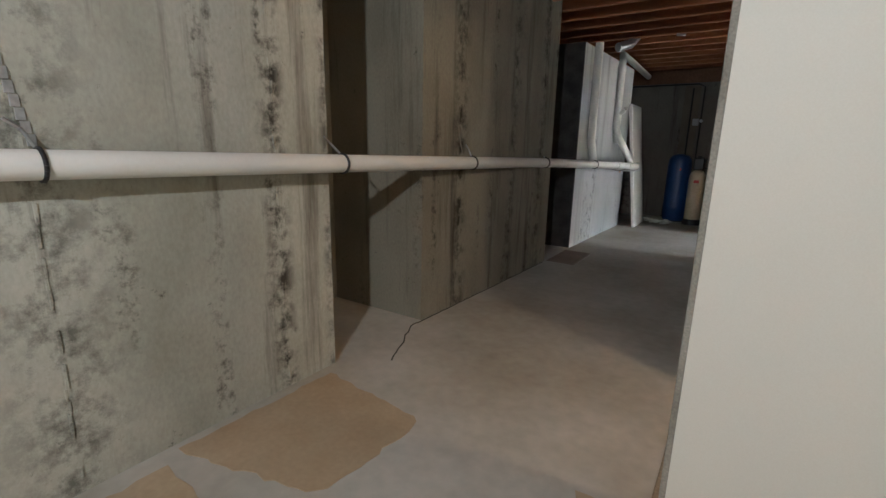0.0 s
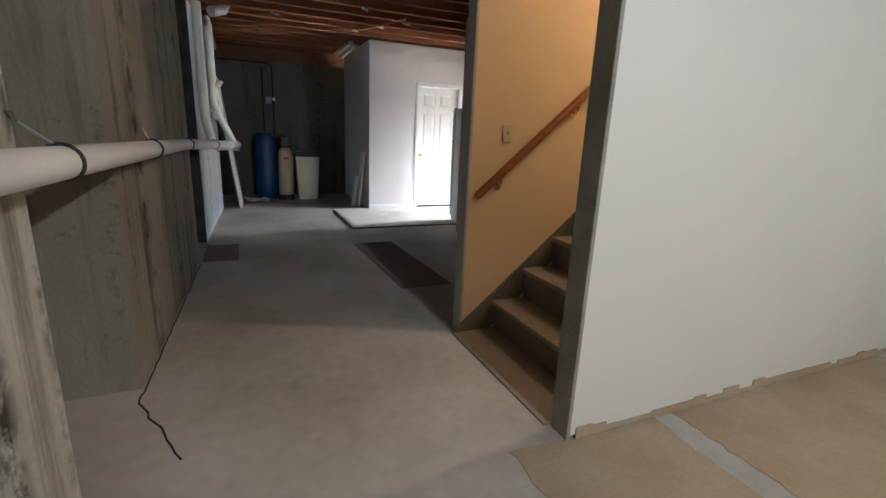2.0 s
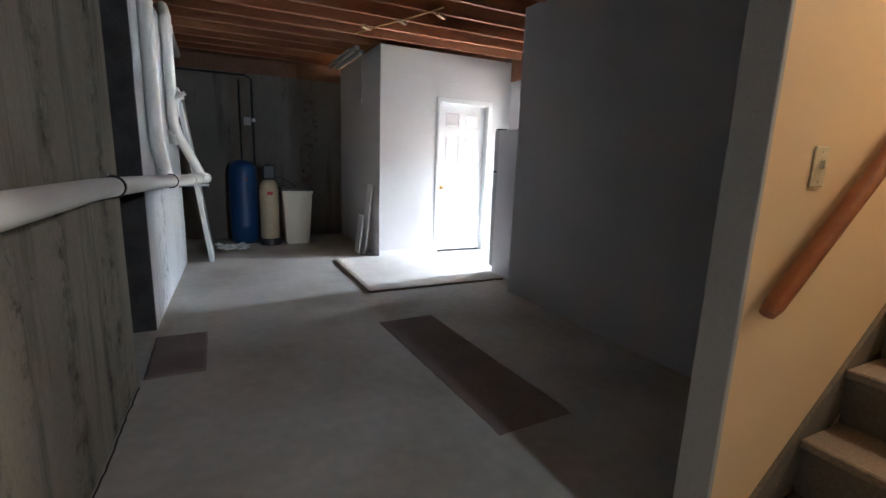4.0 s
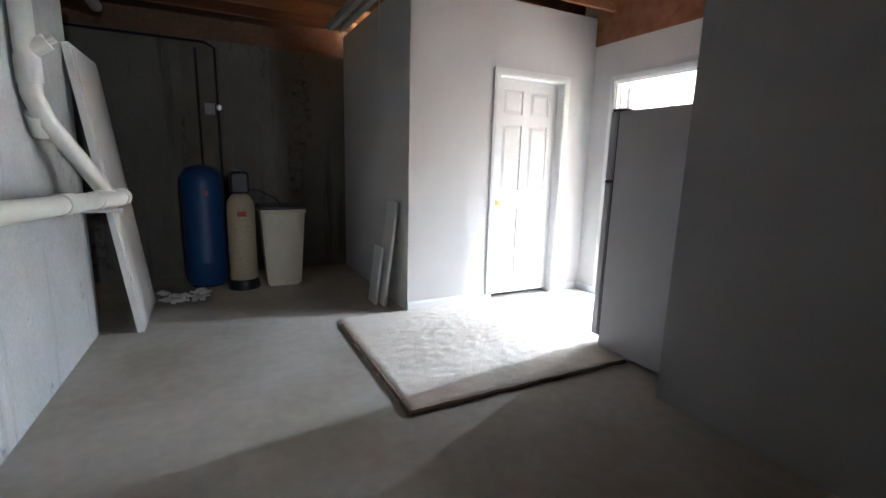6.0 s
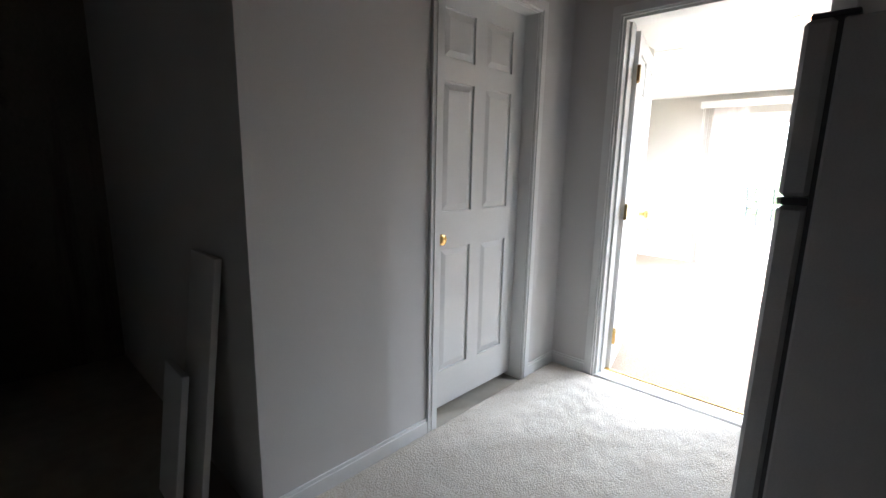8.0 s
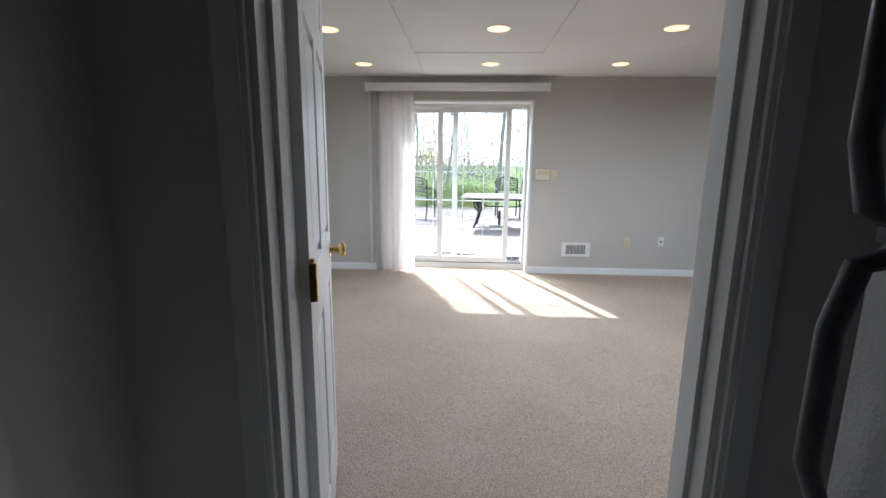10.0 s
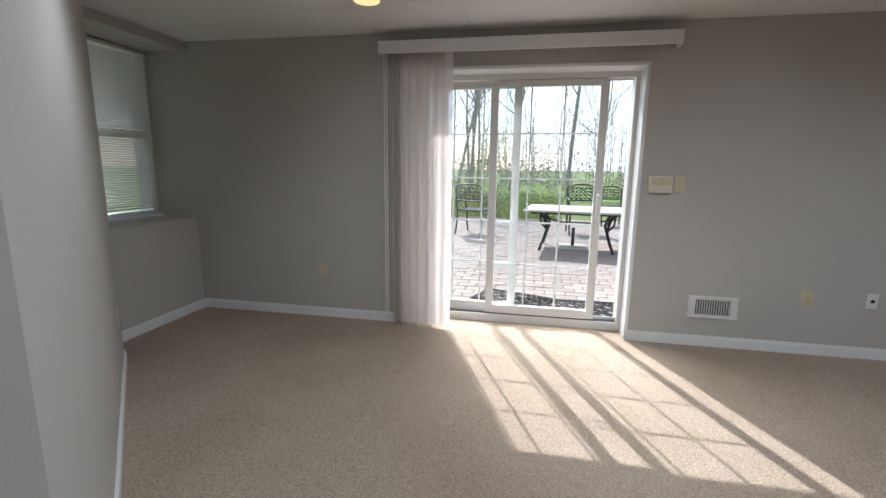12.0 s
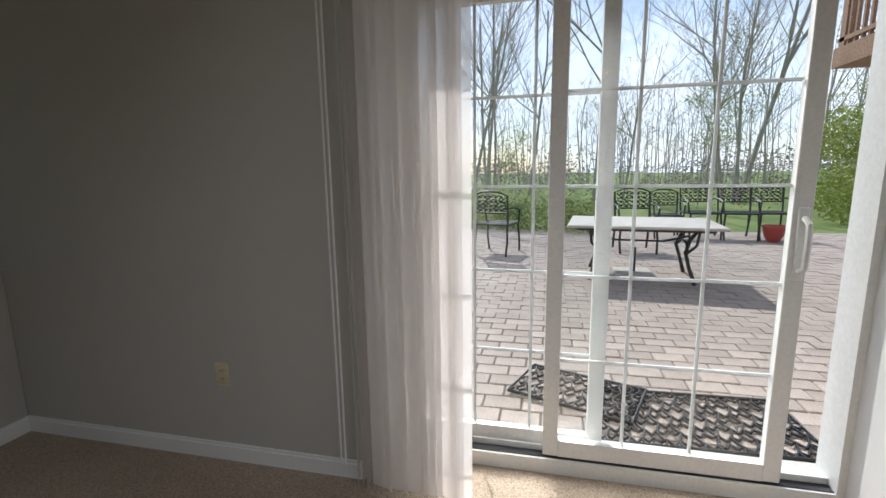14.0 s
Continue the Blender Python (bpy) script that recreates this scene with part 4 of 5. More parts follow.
jb = Build().box(2.552, D2[0], 0, 2.688, D2[0] + 0.015, D2[2]).box(2.552, D2[1] - 0.015, 0, 2.688, D2[1], D2[2]).box(2.552, D2[0] + 0.015, D2[2] - 0.015, 2.688, D2[1] - 0.015, D2[2])
jb.box(2.60, D2[0] + 0.015, 0, 2.64, D2[0] + 0.027, D2[2] - 0.015).box(2.60, D2[1] - 0.027, 0, 2.64, D2[1] - 0.015, D2[2] - 0.015)
struct(jb.make("door_jamb", TRIM), "white jamb of the open doorway", "trim")
struct(Build().box(2.545, D2[0], 0.0, 2.665, D2[1], 0.022, 0.004).make("threshold", TRIM), "white painted threshold", "threshold")
struct(Build().box(2.655, D2[0] + 0.016, 0.0, 2.69, D2[1] - 0.016, 0.028, 0.006).make("brass_strip", BRASS), "brass carpet strip in the doorway", "threshold")

lv = empty("door_3", pose(LV[0], 8.0, ZR + 0.02))
tagged(lv, "closed white louvred closet door with a brass knob", "door", kind="structure")
wl, hl = LV[1] - LV[0], 2.05 - ZR - 0.03
Build().box(0, -0.018, 0, 0.09, 0.018, hl).box(wl - 0.09, -0.018, 0, wl, 0.018, hl).box(0.09, -0.018, 0, wl - 0.09, 0.018, 0.16).box(0.09, -0.018, 0.93, wl - 0.09, 0.018, 1.03).box(0.09, -0.018, hl - 0.11, wl - 0.09, 0.018, hl).make("stile_frame", TRIM, lv)
slat_mesh = None
z = 0.18
while z < hl - 0.12:
    if not 0.91 < z < 1.04:
        if slat_mesh is None:
            o = Build().box(0.085, -0.016, -0.002, wl - 0.085, 0.016, 0.002).make("slat", TRIM, lv)
            slat_mesh = o.data
        else:
            o = new("slat", slat_mesh)
            o.parent = lv
        o.matrix_local = pose(0, 0, z, 35)
    z += 0.03
knob(lv, wl - 0.05, 0.98)
casing("door_casing", "white moulded casing round the louvred door", LV[0], LV[1], ZR, 2.05, pose(0, 7.95, 0))


def skirting(name, pts, z, label="white moulded baseboard", h=0.085):
    b = Build()
    for (x0, y0), (x1, y1) in zip(pts, pts[1:]):
        a, c = Vector((x0, y0, 0)), Vector((x1, y1, 0))
        L_ = (c - a).length
        m = Matrix.Translation((x0, y0, z)) @ Matrix.Rotation(math.atan2(y1 - y0, x1 - x0), 4, "Z")
        b.box(0, 0, 0, L_, 0.012, h - 0.015, 0, m)
        b.box(0, 0, h - 0.015, L_, 0.007, h, 0, m)
    return struct(b.make(name, TRIM), label, "baseboard")


skirting("baseboard", [(D1[0] - 0.062, 7.76), (0.57, 7.76)], 0)
skirting("baseboard", [(2.55, 7.76), (D1[1] + 0.062, 7.76)], 0)
skirting("baseboard", [(2.55, D2[1] + 0.062), (2.55, 7.76)], 0)
skirting("baseboard", [(XW, SL[1] + 0.1), (XW, 10.17), (5.1, 10.17)], ZR)
skirting("baseboard", [(XW, 1.5), (XW, SL[0])], ZR)
skirting("baseboard", [(6.27, 9.84), (4.36, 7.95), (LV[1] + 0.062, 7.95)], ZR)
skirting("baseboard", [(LV[0] - 0.062, 7.95), (2.69, 7.95), (2.69, D2[1] + 0.062)], ZR)
skirting("baseboard", [(2.69, D2[0] - 0.062), (2.69, 1.5), (XW, 1.5)], ZR)

# ---- refrigerator ----
fg = empty("refrigerator", pose(1.535, 5.83, 0.0))
tagged(fg, "white textured top-freezer refrigerator with dark handles", "refrigerator")
FW = 0.80
Build().box(0, 0, 0.03, FW, 0.63, 1.675, 0.006).make("body", FRIDGE, fg)
Build().box(0.02, 0.60, 0.0, FW - 0.02, 0.635, 0.09).make("kick_grille", FRIDGE_TRIM, fg)
Build().box(0.0, 0.642, 0.10, FW, 0.71, 1.20, 0.012).make("door", FRIDGE, fg)
Build().box(0.0, 0.642, 1.225, FW, 0.71, 1.68, 0.012).make("freezer_door", FRIDGE, fg)
Build().box(0.008, 0.63, 0.10, FW - 0.008, 0.642, 1.68).make("gasket", FRIDGE_TRIM, fg)
Build().box(0.0, 0.640, 1.202, FW, 0.700, 1.223).make("divider", FRIDGE_TRIM, fg)
Build().box(0.01, 0.64, 1.203, 0.10, 0.712, 1.222, 0.003).make("hinge", STEEL, fg)
Build().box(0.01, 0.60, 1.68, 0.10, 0.70, 1.695, 0.004).make("hinge_cap", FRIDGE_TRIM, fg)
hx = FW - 0.035
Build().rod([(hx, 0.712, 1.24), (hx, 0.745, 1.25), (hx, 0.765, 1.33), (hx, 0.765, 1.50), (hx, 0.735, 1.58), (hx, 0.712, 1.63)], [0.014, 0.016, 0.016, 0.016, 0.013, 0.009], 10).make("handle", FRIDGE_TRIM, fg, True)
Build().rod([(hx, 0.712, 1.185), (hx, 0.745, 1.175), (hx, 0.765, 1.09), (hx, 0.765, 0.90), (hx, 0.735, 0.82), (hx, 0.712, 0.75)], [0.014, 0.016, 0.016, 0.016, 0.013, 0.009], 10).make("handle", FRIDGE_TRIM, fg, True)
for x, z in ((0.1, 1.55), (0.15, 0.45)):
    Build().lathe([(0.006, 0), (0.006, 0.003)], n=10).turn(pose(x, 0.711, z, -90)).make("screw_hole", BLACK, fg)

# ---- patio door ----
XD = 7.70
sd = empty("patio_door", pose(XD, 0, 0))
tagged(sd, "white vinyl sliding patio door, slid slightly open", "patio door", kind="structure")
y0, y1, zb, zt = SL[0], SL[1], ZR, SL[2]
fr = Build()
fr.box(0.0, y0, zb, 0.15, y0 + 0.035, zt).box(0.0, y1 - 0.035, zb, 0.15, y1, zt).box(0, y0 + 0.035, zt - 0.05, 0.15, y1 - 0.035, zt).box(0, y0 + 0.035, zb, 0.15, y1 - 0.035, zb + 0.07)
fr.box(0.06, y0 + 0.035, zt - 0.065, 0.07, y1 - 0.035, zt - 0.05).box(0.06, y0 + 0.035, zb + 0.07, 0.07, y1 - 0.035, zb + 0.10)
fr.make("frame", VINYL, sd)
Build().box(0.012, y0 + 0.036, zb + 0.070, 0.058, y1 - 0.036, zb + 0.074).make("track", BLACK, sd)


def panel(name, a, b_, x):
    """One glazed leaf with a bar grid three across and five high."""
    s, r0, r1 = 0.066, 0.075, 0.05
    lo, hi = zb + 0.08, zt - 0.055
    f = Build().box(x, a, lo, x + 0.042, a + s, hi, 0.003).box(x, b_ - s, lo, x + 0.042, b_, hi, 0.003).box(x, a + s, lo, x + 0.042, b_ - s, lo + r0).box(x, a + s, hi - r1, x + 0.042, b_ - s, hi)
    f.make(name, VINYL, sd)
    g = Build().box(x + 0.018, a + s - 0.005, lo + r0 - 0.005, x + 0.023, b_ - s + 0.005, hi - r1 + 0.005).make("pane", GLASS, sd)
    g.visible_shadow = False
    m = Build()
    for k in (1, 2):
        yy = a + s + (b_ - a - 2 * s) * k / 3
        m.box(x + 0.0245, yy - 0.0065, lo + r0, x + 0.032, yy + 0.0065, hi - r1)
    for k in range(1, 5):
        zz = lo + r0 + (hi - r1 - lo - r0) * k / 5
        m.box(x + 0.0235, a + s, zz - 0.0065, x + 0.0315, b_ - s, zz + 0.0065)
    m.make("glazing_bars", VINYL, sd)


panel("sliding_leaf", 6.515, 7.46, 0.015)
panel("fixed_leaf", 7.20, 8.105, 0.085)
hd = Build().box(0.003, 6.53, 0.82, 0.015, 6.565, 1.10, 0.004)
hd.rod([(0.0, 6.547, 0.86), (-0.035, 6.547, 0.88), (-0.04, 6.547, 0.96), (-0.035, 6.547, 1.04), (0.0, 6.547, 1.06)], 0.011, 8)
hd.make("handle", VINYL, sd, True)
rv = Build().box(XW - 0.004, SL[0] - 0.002, ZR, XD, SL[0] + 0.006, SL[2]).box(XW - 0.004, SL[1] - 0.006, ZR, XD, SL[1] + 0.002, SL[2]).box(XW - 0.004, SL[0], SL[2] - 0.006, XD, SL[1], SL[2] + 0.002)
rv.box(XW - 0.012, SL[0] - 0.018, ZR, XW - 0.001, SL[0], SL[2] + 0.018).box(XW - 0.012, SL[0], SL[2], XW - 0.001, SL[1], SL[2] + 0.018)
struct(rv.make("reveal", TRIM), "white painted reveal of the patio door", "trim")

val = empty("blind_valance")
tagged(val, "white valance box above the patio door", "valance")
Build().box(XW - 0.13, 6.10, 2.14, XW - 0.115, 8.33, 2.235, 0.002).box(XW - 0.115, 6.10, 2.14, XW - 0.012, 6.115, 2.235).box(XW - 0.115, 8.315, 2.14, XW - 0.012, 8.33, 2.235).box(XW - 0.115, 6.115, 2.225, XW - 0.012, 8.315, 2.235).make("fascia", TRIM, val)
Build().box(XW - 0.09, 6.13, 2.175, XW - 0.05, 8.30, 2.215).make("headrail", VINYL, val)
vb = empty("vertical_blind")
tagged(vb, "stack of sheer white vertical blind vanes", "blind")
rng = random.Random(6)
base_vane = None
for k in range(19):
    y = 7.775 + 0.025 * k
    if base_vane is None:
        def vane(u, v):
            return Vector(((u - 0.5) * 0.088, 0.006 * math.sin(u * math.pi), ZR + 0.03 + (2.19 - ZR - 0.03) * v))
        o = Build().sheet(6, 4, vane).make("vane", BLIND, vb, True)
        base_vane = o.data
    else:
        o = new("vane", base_vane)
        o.parent = vb
    o.matrix_local = pose(XW - 0.07, y, 0, 0, 0, ((70, 48, 78)[k % 3] if k < 15 else 12) + rng.uniform(-12, 12))
for y in (8.275, 8.295):
    Build().rod([(XW - 0.09, y, 2.18), (XW - 0.09, y, ZR + 0.12)], 0.004, 6).make("wand", VINYL, vb)

# ---- side window with its slatted blind ----


def sash_window(name, label, wide, z0, z1, m):
    base = empty(name, m)
    tagged(base, label, "window", kind="structure")
    zm = (z0 + z1) / 2
    f = Build().box(0, 0, z0, 0.035, 0.09, z1).box(wide - 0.035, 0, z0, wide, 0.09, z1).box(0.035, 0, z0, wide - 0.035, 0.09, z0 + 0.035).box(0.035, 0, z1 - 0.035, wide - 0.035, 0.09, z1)
    f.box(0.035, 0.03, zm - 0.022, wide - 0.035, 0.08, zm + 0.022)
    f.make("frame", VINYL, base)
    g = Build().box(0.035, 0.05, z0 + 0.035, wide - 0.035, 0.055, zm - 0.022).box(0.035, 0.06, zm + 0.022, wide - 0.035, 0.065, z1 - 0.035).make("pane", GLASS, base)
    g.visible_shadow = False
    Build().box(-0.01, -0.07, z0 - 0.02, wide + 0.01, 0.0, z0, 0.004).make("sill", TRIM, base)
    bl = Build().box(0.012, -0.045, z1 - 0.035, wide - 0.012, -0.01, z1 - 0.004, 0.003).box(0.012, -0.04, z0 + 0.06, wide - 0.012, -0.015, z0 + 0.075, 0.002)
    for x in (0.12, wide - 0.12):
        bl.rod([(x, -0.041, z0 + 0.07), (x, -0.041, z1 - 0.02)], 0.0012, 4)
    bl.make("blind_rails", VINYL, base)
    mesh = None
    z = z0 + 0.09
    while z < z1 - 0.04:
        if mesh is None:
            o = Build().sheet(1, 4, lambda u, v: Vector((0.014 + (wide - 0.028) * u, (v - 0.5) * 0.025, 0.003 * math.sin(v * math.pi)))).make("slat", VINYL, base)
            mesh = o.data
        else:
            o = new("slat", mesh)
            o.parent = base
        o.matrix_local = pose(0, -0.027, z, -46)
        z += 0.0205
    return base


sash_window("window_1", "white sash window behind a slatted blind", WN[1] - WN[0], WN[2], WN[3], pose(WN[0], 10.59, 0))
sash_window("window_2", "white sash window with a slatted blind", WR[1] - WR[0], WR[2], WR[3], pose(XW + 0.05, WR[1], 0, 0, 0, -90))

# ---- room fittings ----


def on_east(y, z):
    return Matrix.Translation((XW, y, z)) @ Matrix.Rotation(radians(-90), 4, "Z")


wall_plate("outlet", "ivory socket plate low on the grey wall", "outlet", on_east(8.92, 0.33), IVORY, "outlet")
wall_plate("outlet", "ivory socket plate low on the grey wall", "outlet", on_east(5.02, 0.33), IVORY, "outlet")
wall_plate("phone_jack", "pale wall plate with a dark jack", "wall plate", on_east(4.60, 0.34), CEIL_WHITE, "jack")
wall_plate("outlet", "ivory socket plate low on the grey wall", "outlet", on_east(3.4, 0.33), IVORY, "outlet")
wall_plate("light_switch", "ivory light switch beside the patio door", "switch", on_east(5.99, 1.16), IVORY)
tp = empty("alarm_keypad", on_east(6.13, 1.16))
tagged(tp, "cream alarm keypad box beside the patio door", "keypad")
Build().box(-0.085, -0.03, -0.065, 0.085, 0, 0.065, 0.006).make("case", BIN, tp)
Build().box(-0.07, -0.033, 0.0, 0.07, -0.03, 0.05, 0.001).make("flap", IVORY, tp)
dd = (Vector((6.27, 9.84, 0)) - Vector((4.36, 7.95, 0))).normalized()
dm = Matrix.Translation(Vector((4.36, 7.95, 0.30)) + dd * 2.42) @ Matrix.Rotation(math.atan2(dd.y, dd.x), 4, "Z")
wall_plate("outlet", "ivory socket plate on the diagonal wall", "outlet", dm, IVORY, "outlet")

vt = empty("air_vent", on_east(5.66, 0.215))
tagged(vt, "white return air grille low on the wall", "vent")
Build().box(-0.18, -0.012, -0.09, -0.125, 0, 0.09, 0.003).box(0.125, -0.012, -0.09, 0.18, 0, 0.09, 0.003).box(-0.125, -0.012, 0.06, 0.125, 0, 0.09, 0.003).box(-0.125, -0.012, -0.09, 0.125, 0, -0.06, 0.003).make("frame", GRILLE_MAT, vt)
Build().box(-0.125, -0.003, -0.06, 0.125, -0.001, 0.06).make("void", DARK_SLOT, vt)
mesh = None
for k in range(14):
    if mesh is None:
        o = Build().box(-0.0015, -0.010, -0.06, 0.0015, 0.0, 0.06).make("louvre", GRILLE_MAT, vt)
        mesh = o.data
    else:
        o = new("louvre", mesh)
        o.parent = vt
    o.matrix_local = pose(-0.115 + 0.0177 * k, -0.003, 0, 0, 0, 30)

for cx, cy in CANS:
    c = empty("recessed_lamp", pose(cx, cy, CEIL - 0.008))
    tagged(c, "recessed ceiling lamp with a warm glowing face", "ceiling lamp", "recessed lamps")
    ring = Build()
    ring.lathe([(0.082, 0.004), (0.085, 0.0), (0.098, 0.0), (0.1, 0.006)], n=28)
    Build().lathe([(0.084, -0.001), (0.084, 0.002)], n=28).make("lamp_face", LAMP_GLOW, c)
    ring.make("trim_ring", TRIM, c, True)

# ---- garden ----
ZP = -0.17
struct(Build().box(7.86, -2.5, -0.4, 17.2, 10.5, ZP - 0.012).make("patio", JOINT), "paved patio of buff concrete pavers", "patio")
patio = bpy.data.objects["patio"]
struct(Build().box(7.86, 5.9, -0.3, 8.02, 8.5, ZR + 0.005, 0.006).make("door_step", SIDING), "pale sill step outside the patio door", "step")


def iron_chair(m):
    """Cast iron armchair with a pierced leafy back."""
    c = empty("patio_chair", m)
    tagged(c, "black cast iron garden chair with lattice back", "chair", "garden chairs")
    se = Build()
    for k in range(7):
        se.box(-0.23, -0.22 + 0.066 * k, 0.42, 0.23, -0.18 + 0.066 * k, 0.436)
    se.rod([(-0.24, -0.23, 0.43), (0.24, -0.23, 0.43), (0.25, 0.24, 0.43), (-0.25, 0.24, 0.43), (-0.24, -0.23, 0.43)], 0.014, 6)
    se.make("seat", IRON, c)
    for x in (-1, 1):
        Build().rod([(x * 0.23, -0.22, 0.43), (x * 0.25, -0.24, 0.2), (x * 0.24, -0.28, 0.0)], 0.016, 6).make("leg", IRON, c)
        Build().rod([(x * 0.23, 0.23, 0.43), (x * 0.24, 0.25, 0.2), (x * 0.24, 0.31, 0.0)], 0.016, 6).make("leg", IRON, c)
        Build().rod([(x * 0.25, 0.25, 0.66), (x * 0.27, 0.0, 0.66), (x * 0.27, -0.18, 0.62), (x * 0.25, -0.2, 0.43)], 0.014, 6).make("arm", IRON, c)
    bk = Build()
    bk.rod([(-0.24, 0.23, 0.43), (-0.25, 0.29, 0.84), (-0.12, 0.30, 0.89), (0.0, 0.305, 0.90), (0.12, 0.30, 0.89), (0.25, 0.29, 0.84), (0.24, 0.23, 0.43)], 0.015, 6)
    bk.rod([(-0.245, 0.26, 0.60), (0.245, 0.26, 0.60)], 0.012, 6)
    rg = random.Random(5)
    for k in range(24):
        u, v = -0.2 + 0.08 * (k % 6), 0.635 + 0.062 * (k // 6)
        a0 = rg.uniform(0, 6.28)
        pts = [(u + (0.012 + 0.028 * f) * math.cos(a0 + 5 * f), 0.262 + 0.09 * (v - 0.6) + 0.0, v + (0.012 + 0.028 * f) * math.sin(a0 + 5 * f)) for f in (0, 0.25, 0.5, 0.75, 1)]
        bk.rod(pts, 0.009, 5)
        bk.lathe([(0.02, -0.003), (0.02, 0.003)], (u + 0.04, 0.264 + 0.09 * (v - 0.6), v), 6, pose(0, 0, 0, 90))
    bk.make("backrest", IRON, c)
    return c


ch = iron_chair(pose(16.0, 5.03, ZP, 0, 0, -90) @ Matrix.Scale(1.1, 4))
for x, y, r in ((16.05, 4.37, -86), (16.0, 3.70, -95), (16.1, 3.05, -92), (13.7, 8.3, 75), (14.2, 5.95, -88)):
    copy_thing(ch, pose(x, y, ZP, 0, 0, r) @ Matrix.Scale(1.1, 4))

tb = empty("patio_table", pose(12.2, 6.25, ZP, 0, 0, -6))
tagged(tb, "long garden table with pale top and scrolled iron legs", "table")
Build().box(-0.64, -0.90, 0.70, 0.64, 0.90, 0.735, 0.01).make("tabletop", TABLE_TOP, tb)
Build().box(-0.55, -0.78, 0.665, 0.55, 0.78, 0.70).make("apron", IRON, tb)
for sy in (-1, 1):
    for sx in (-1, 1):
        Build().rod([(sx * 0.38, sy * 0.62, 0.67), (sx * 0.30, sy * 0.55, 0.55), (sx * 0.38, sy * 0.5, 0.40), (sx * 0.33, sy * 0.55, 0.22), (sx * 0.42, sy * 0.62, 0.0)], [0.022, 0.026, 0.024, 0.022, 0.026], 8).rod([(sx * 0.48, sy * 0.62, 0.67), (sx * 0.46, sy * 0.60, 0.5), (sx * 0.40, sy * 0.52, 0.40)], 0.018, 8).make("leg", IRON, tb)
    Build().rod([(-0.36, sy * 0.53, 0.42), (-0.15, sy * 0.53, 0.50), (0.15, sy * 0.53, 0.50), (0.36, sy * 0.53, 0.42)], 0.015, 8).make("stretcher", IRON, tb)
Build().rod([(0.0, -0.6, 0.56), (0.0, -0.3, 0.48), (0.0, 0.3, 0.48), (0.0, 0.6, 0.56)], 0.014, 8).make("stretcher", IRON, tb)
ub = empty("umbrella_base", pose(12.25, 6.3, ZP))
tagged(ub, "pale square umbrella base under the table", "umbrella base")
Build().box(-0.24, -0.24, 0.0, 0.24, 0.24, 0.05, 0.01).make("slab", TABLE_TOP, ub)
Build().rod([(0, 0, 0.05), (0, 0, 0.38)], 0.03, 12).make("socket", IRON, ub)
pt = empty("flower_pot", pose(15.6, 3.2, ZP))
tagged(pt, "red glazed flower pot on the patio", "pot")
Build().lathe([(0.10, 0), (0.16, 0.12), (0.19, 0.27), (0.21, 0.28), (0.21, 0.32), (0.18, 0.32), (0.17, 0.26)], n=20).make("pot", TERRACOTTA, pt, True)


def door_mat(m, w_, d_):
    b = Build()
    b.rod([(-w_ / 2, -d_ / 2, 0.008), (w_ / 2, -d_ / 2, 0.008), (w_ / 2, d_ / 2, 0.008), (-w_ / 2, d_ / 2, 0.008), (-w_ / 2, -d_ / 2, 0.008)], 0.011, 6)
    nx, ny = int(w_ / 0.085), int(d_ / 0.085)
    for i in range(nx):
        for j in range(ny):
            x, y = -w_ / 2 + (i + 0.5) * w_ / nx, -d_ / 2 + (j + 0.5) * d_ / ny
            s = 1 if (i + j) % 2 else -1
            b.rod([(x - 0.045, y - s * 0.03, 0.008), (x - 0.015, y + s * 0.015, 0.01), (x + 0.015, y - s * 0.012, 0.01), (x + 0.045, y + s * 0.03, 0.008)], 0.0085, 5)
            b.rod([(x, y - 0.045, 0.008), (x + 0.015 * s, y, 0.01), (x, y + 0.045, 0.008)], 0.007, 5)
    o = b.make("door_mat", IRON)
    o.matrix_world = m
    return tagged(o, "black openwork rubber door mat on the pavers", "door mat", "door mats")


door_mat(pose(8.42, 6.62, ZP + 0.004, 0, 0, 92), 1.1, 0.6)
door_mat(pose(8.62, 7.25, ZP + 0.02, 0, 0, 70), 0.75, 0.45)

# deck overhead beside the door
dk = empty("deck")
tagged(dk, "weathered timber deck above with a railing", "deck")
Build().box(8.0, -2.0, 2.45, 12.7, 4.03, 2.68).make("joist_box", DECK, dk)
Build().box(12.56, 3.9, 2.68, 12.66, 4.0, 3.7).box(8.0, 3.92, 3.62, 12.7, 4.02, 3.67).box(8.0, 3.94, 2.75, 12.7, 4.0, 2.80).box(12.6, -2, 3.62, 12.7, 3.92, 3.67).make("rail", DECK, dk)
mesh = None
for k in range(36):
    if mesh is None:
        o = Build().box(-0.018, -0.018, 2.68, 0.018, 0.018, 3.62).make("baluster", DECK, dk)
        mesh = o.data
    else:
        o = new("baluster", mesh)
        o.parent = dk
    o.matrix_local = pose(8.1 + 0.13 * k, 3.97, 0)
Build().box(12.5, 0.2, ZP, 12.64, 0.34, 2.45, 0.006).make("post", DECK, dk)


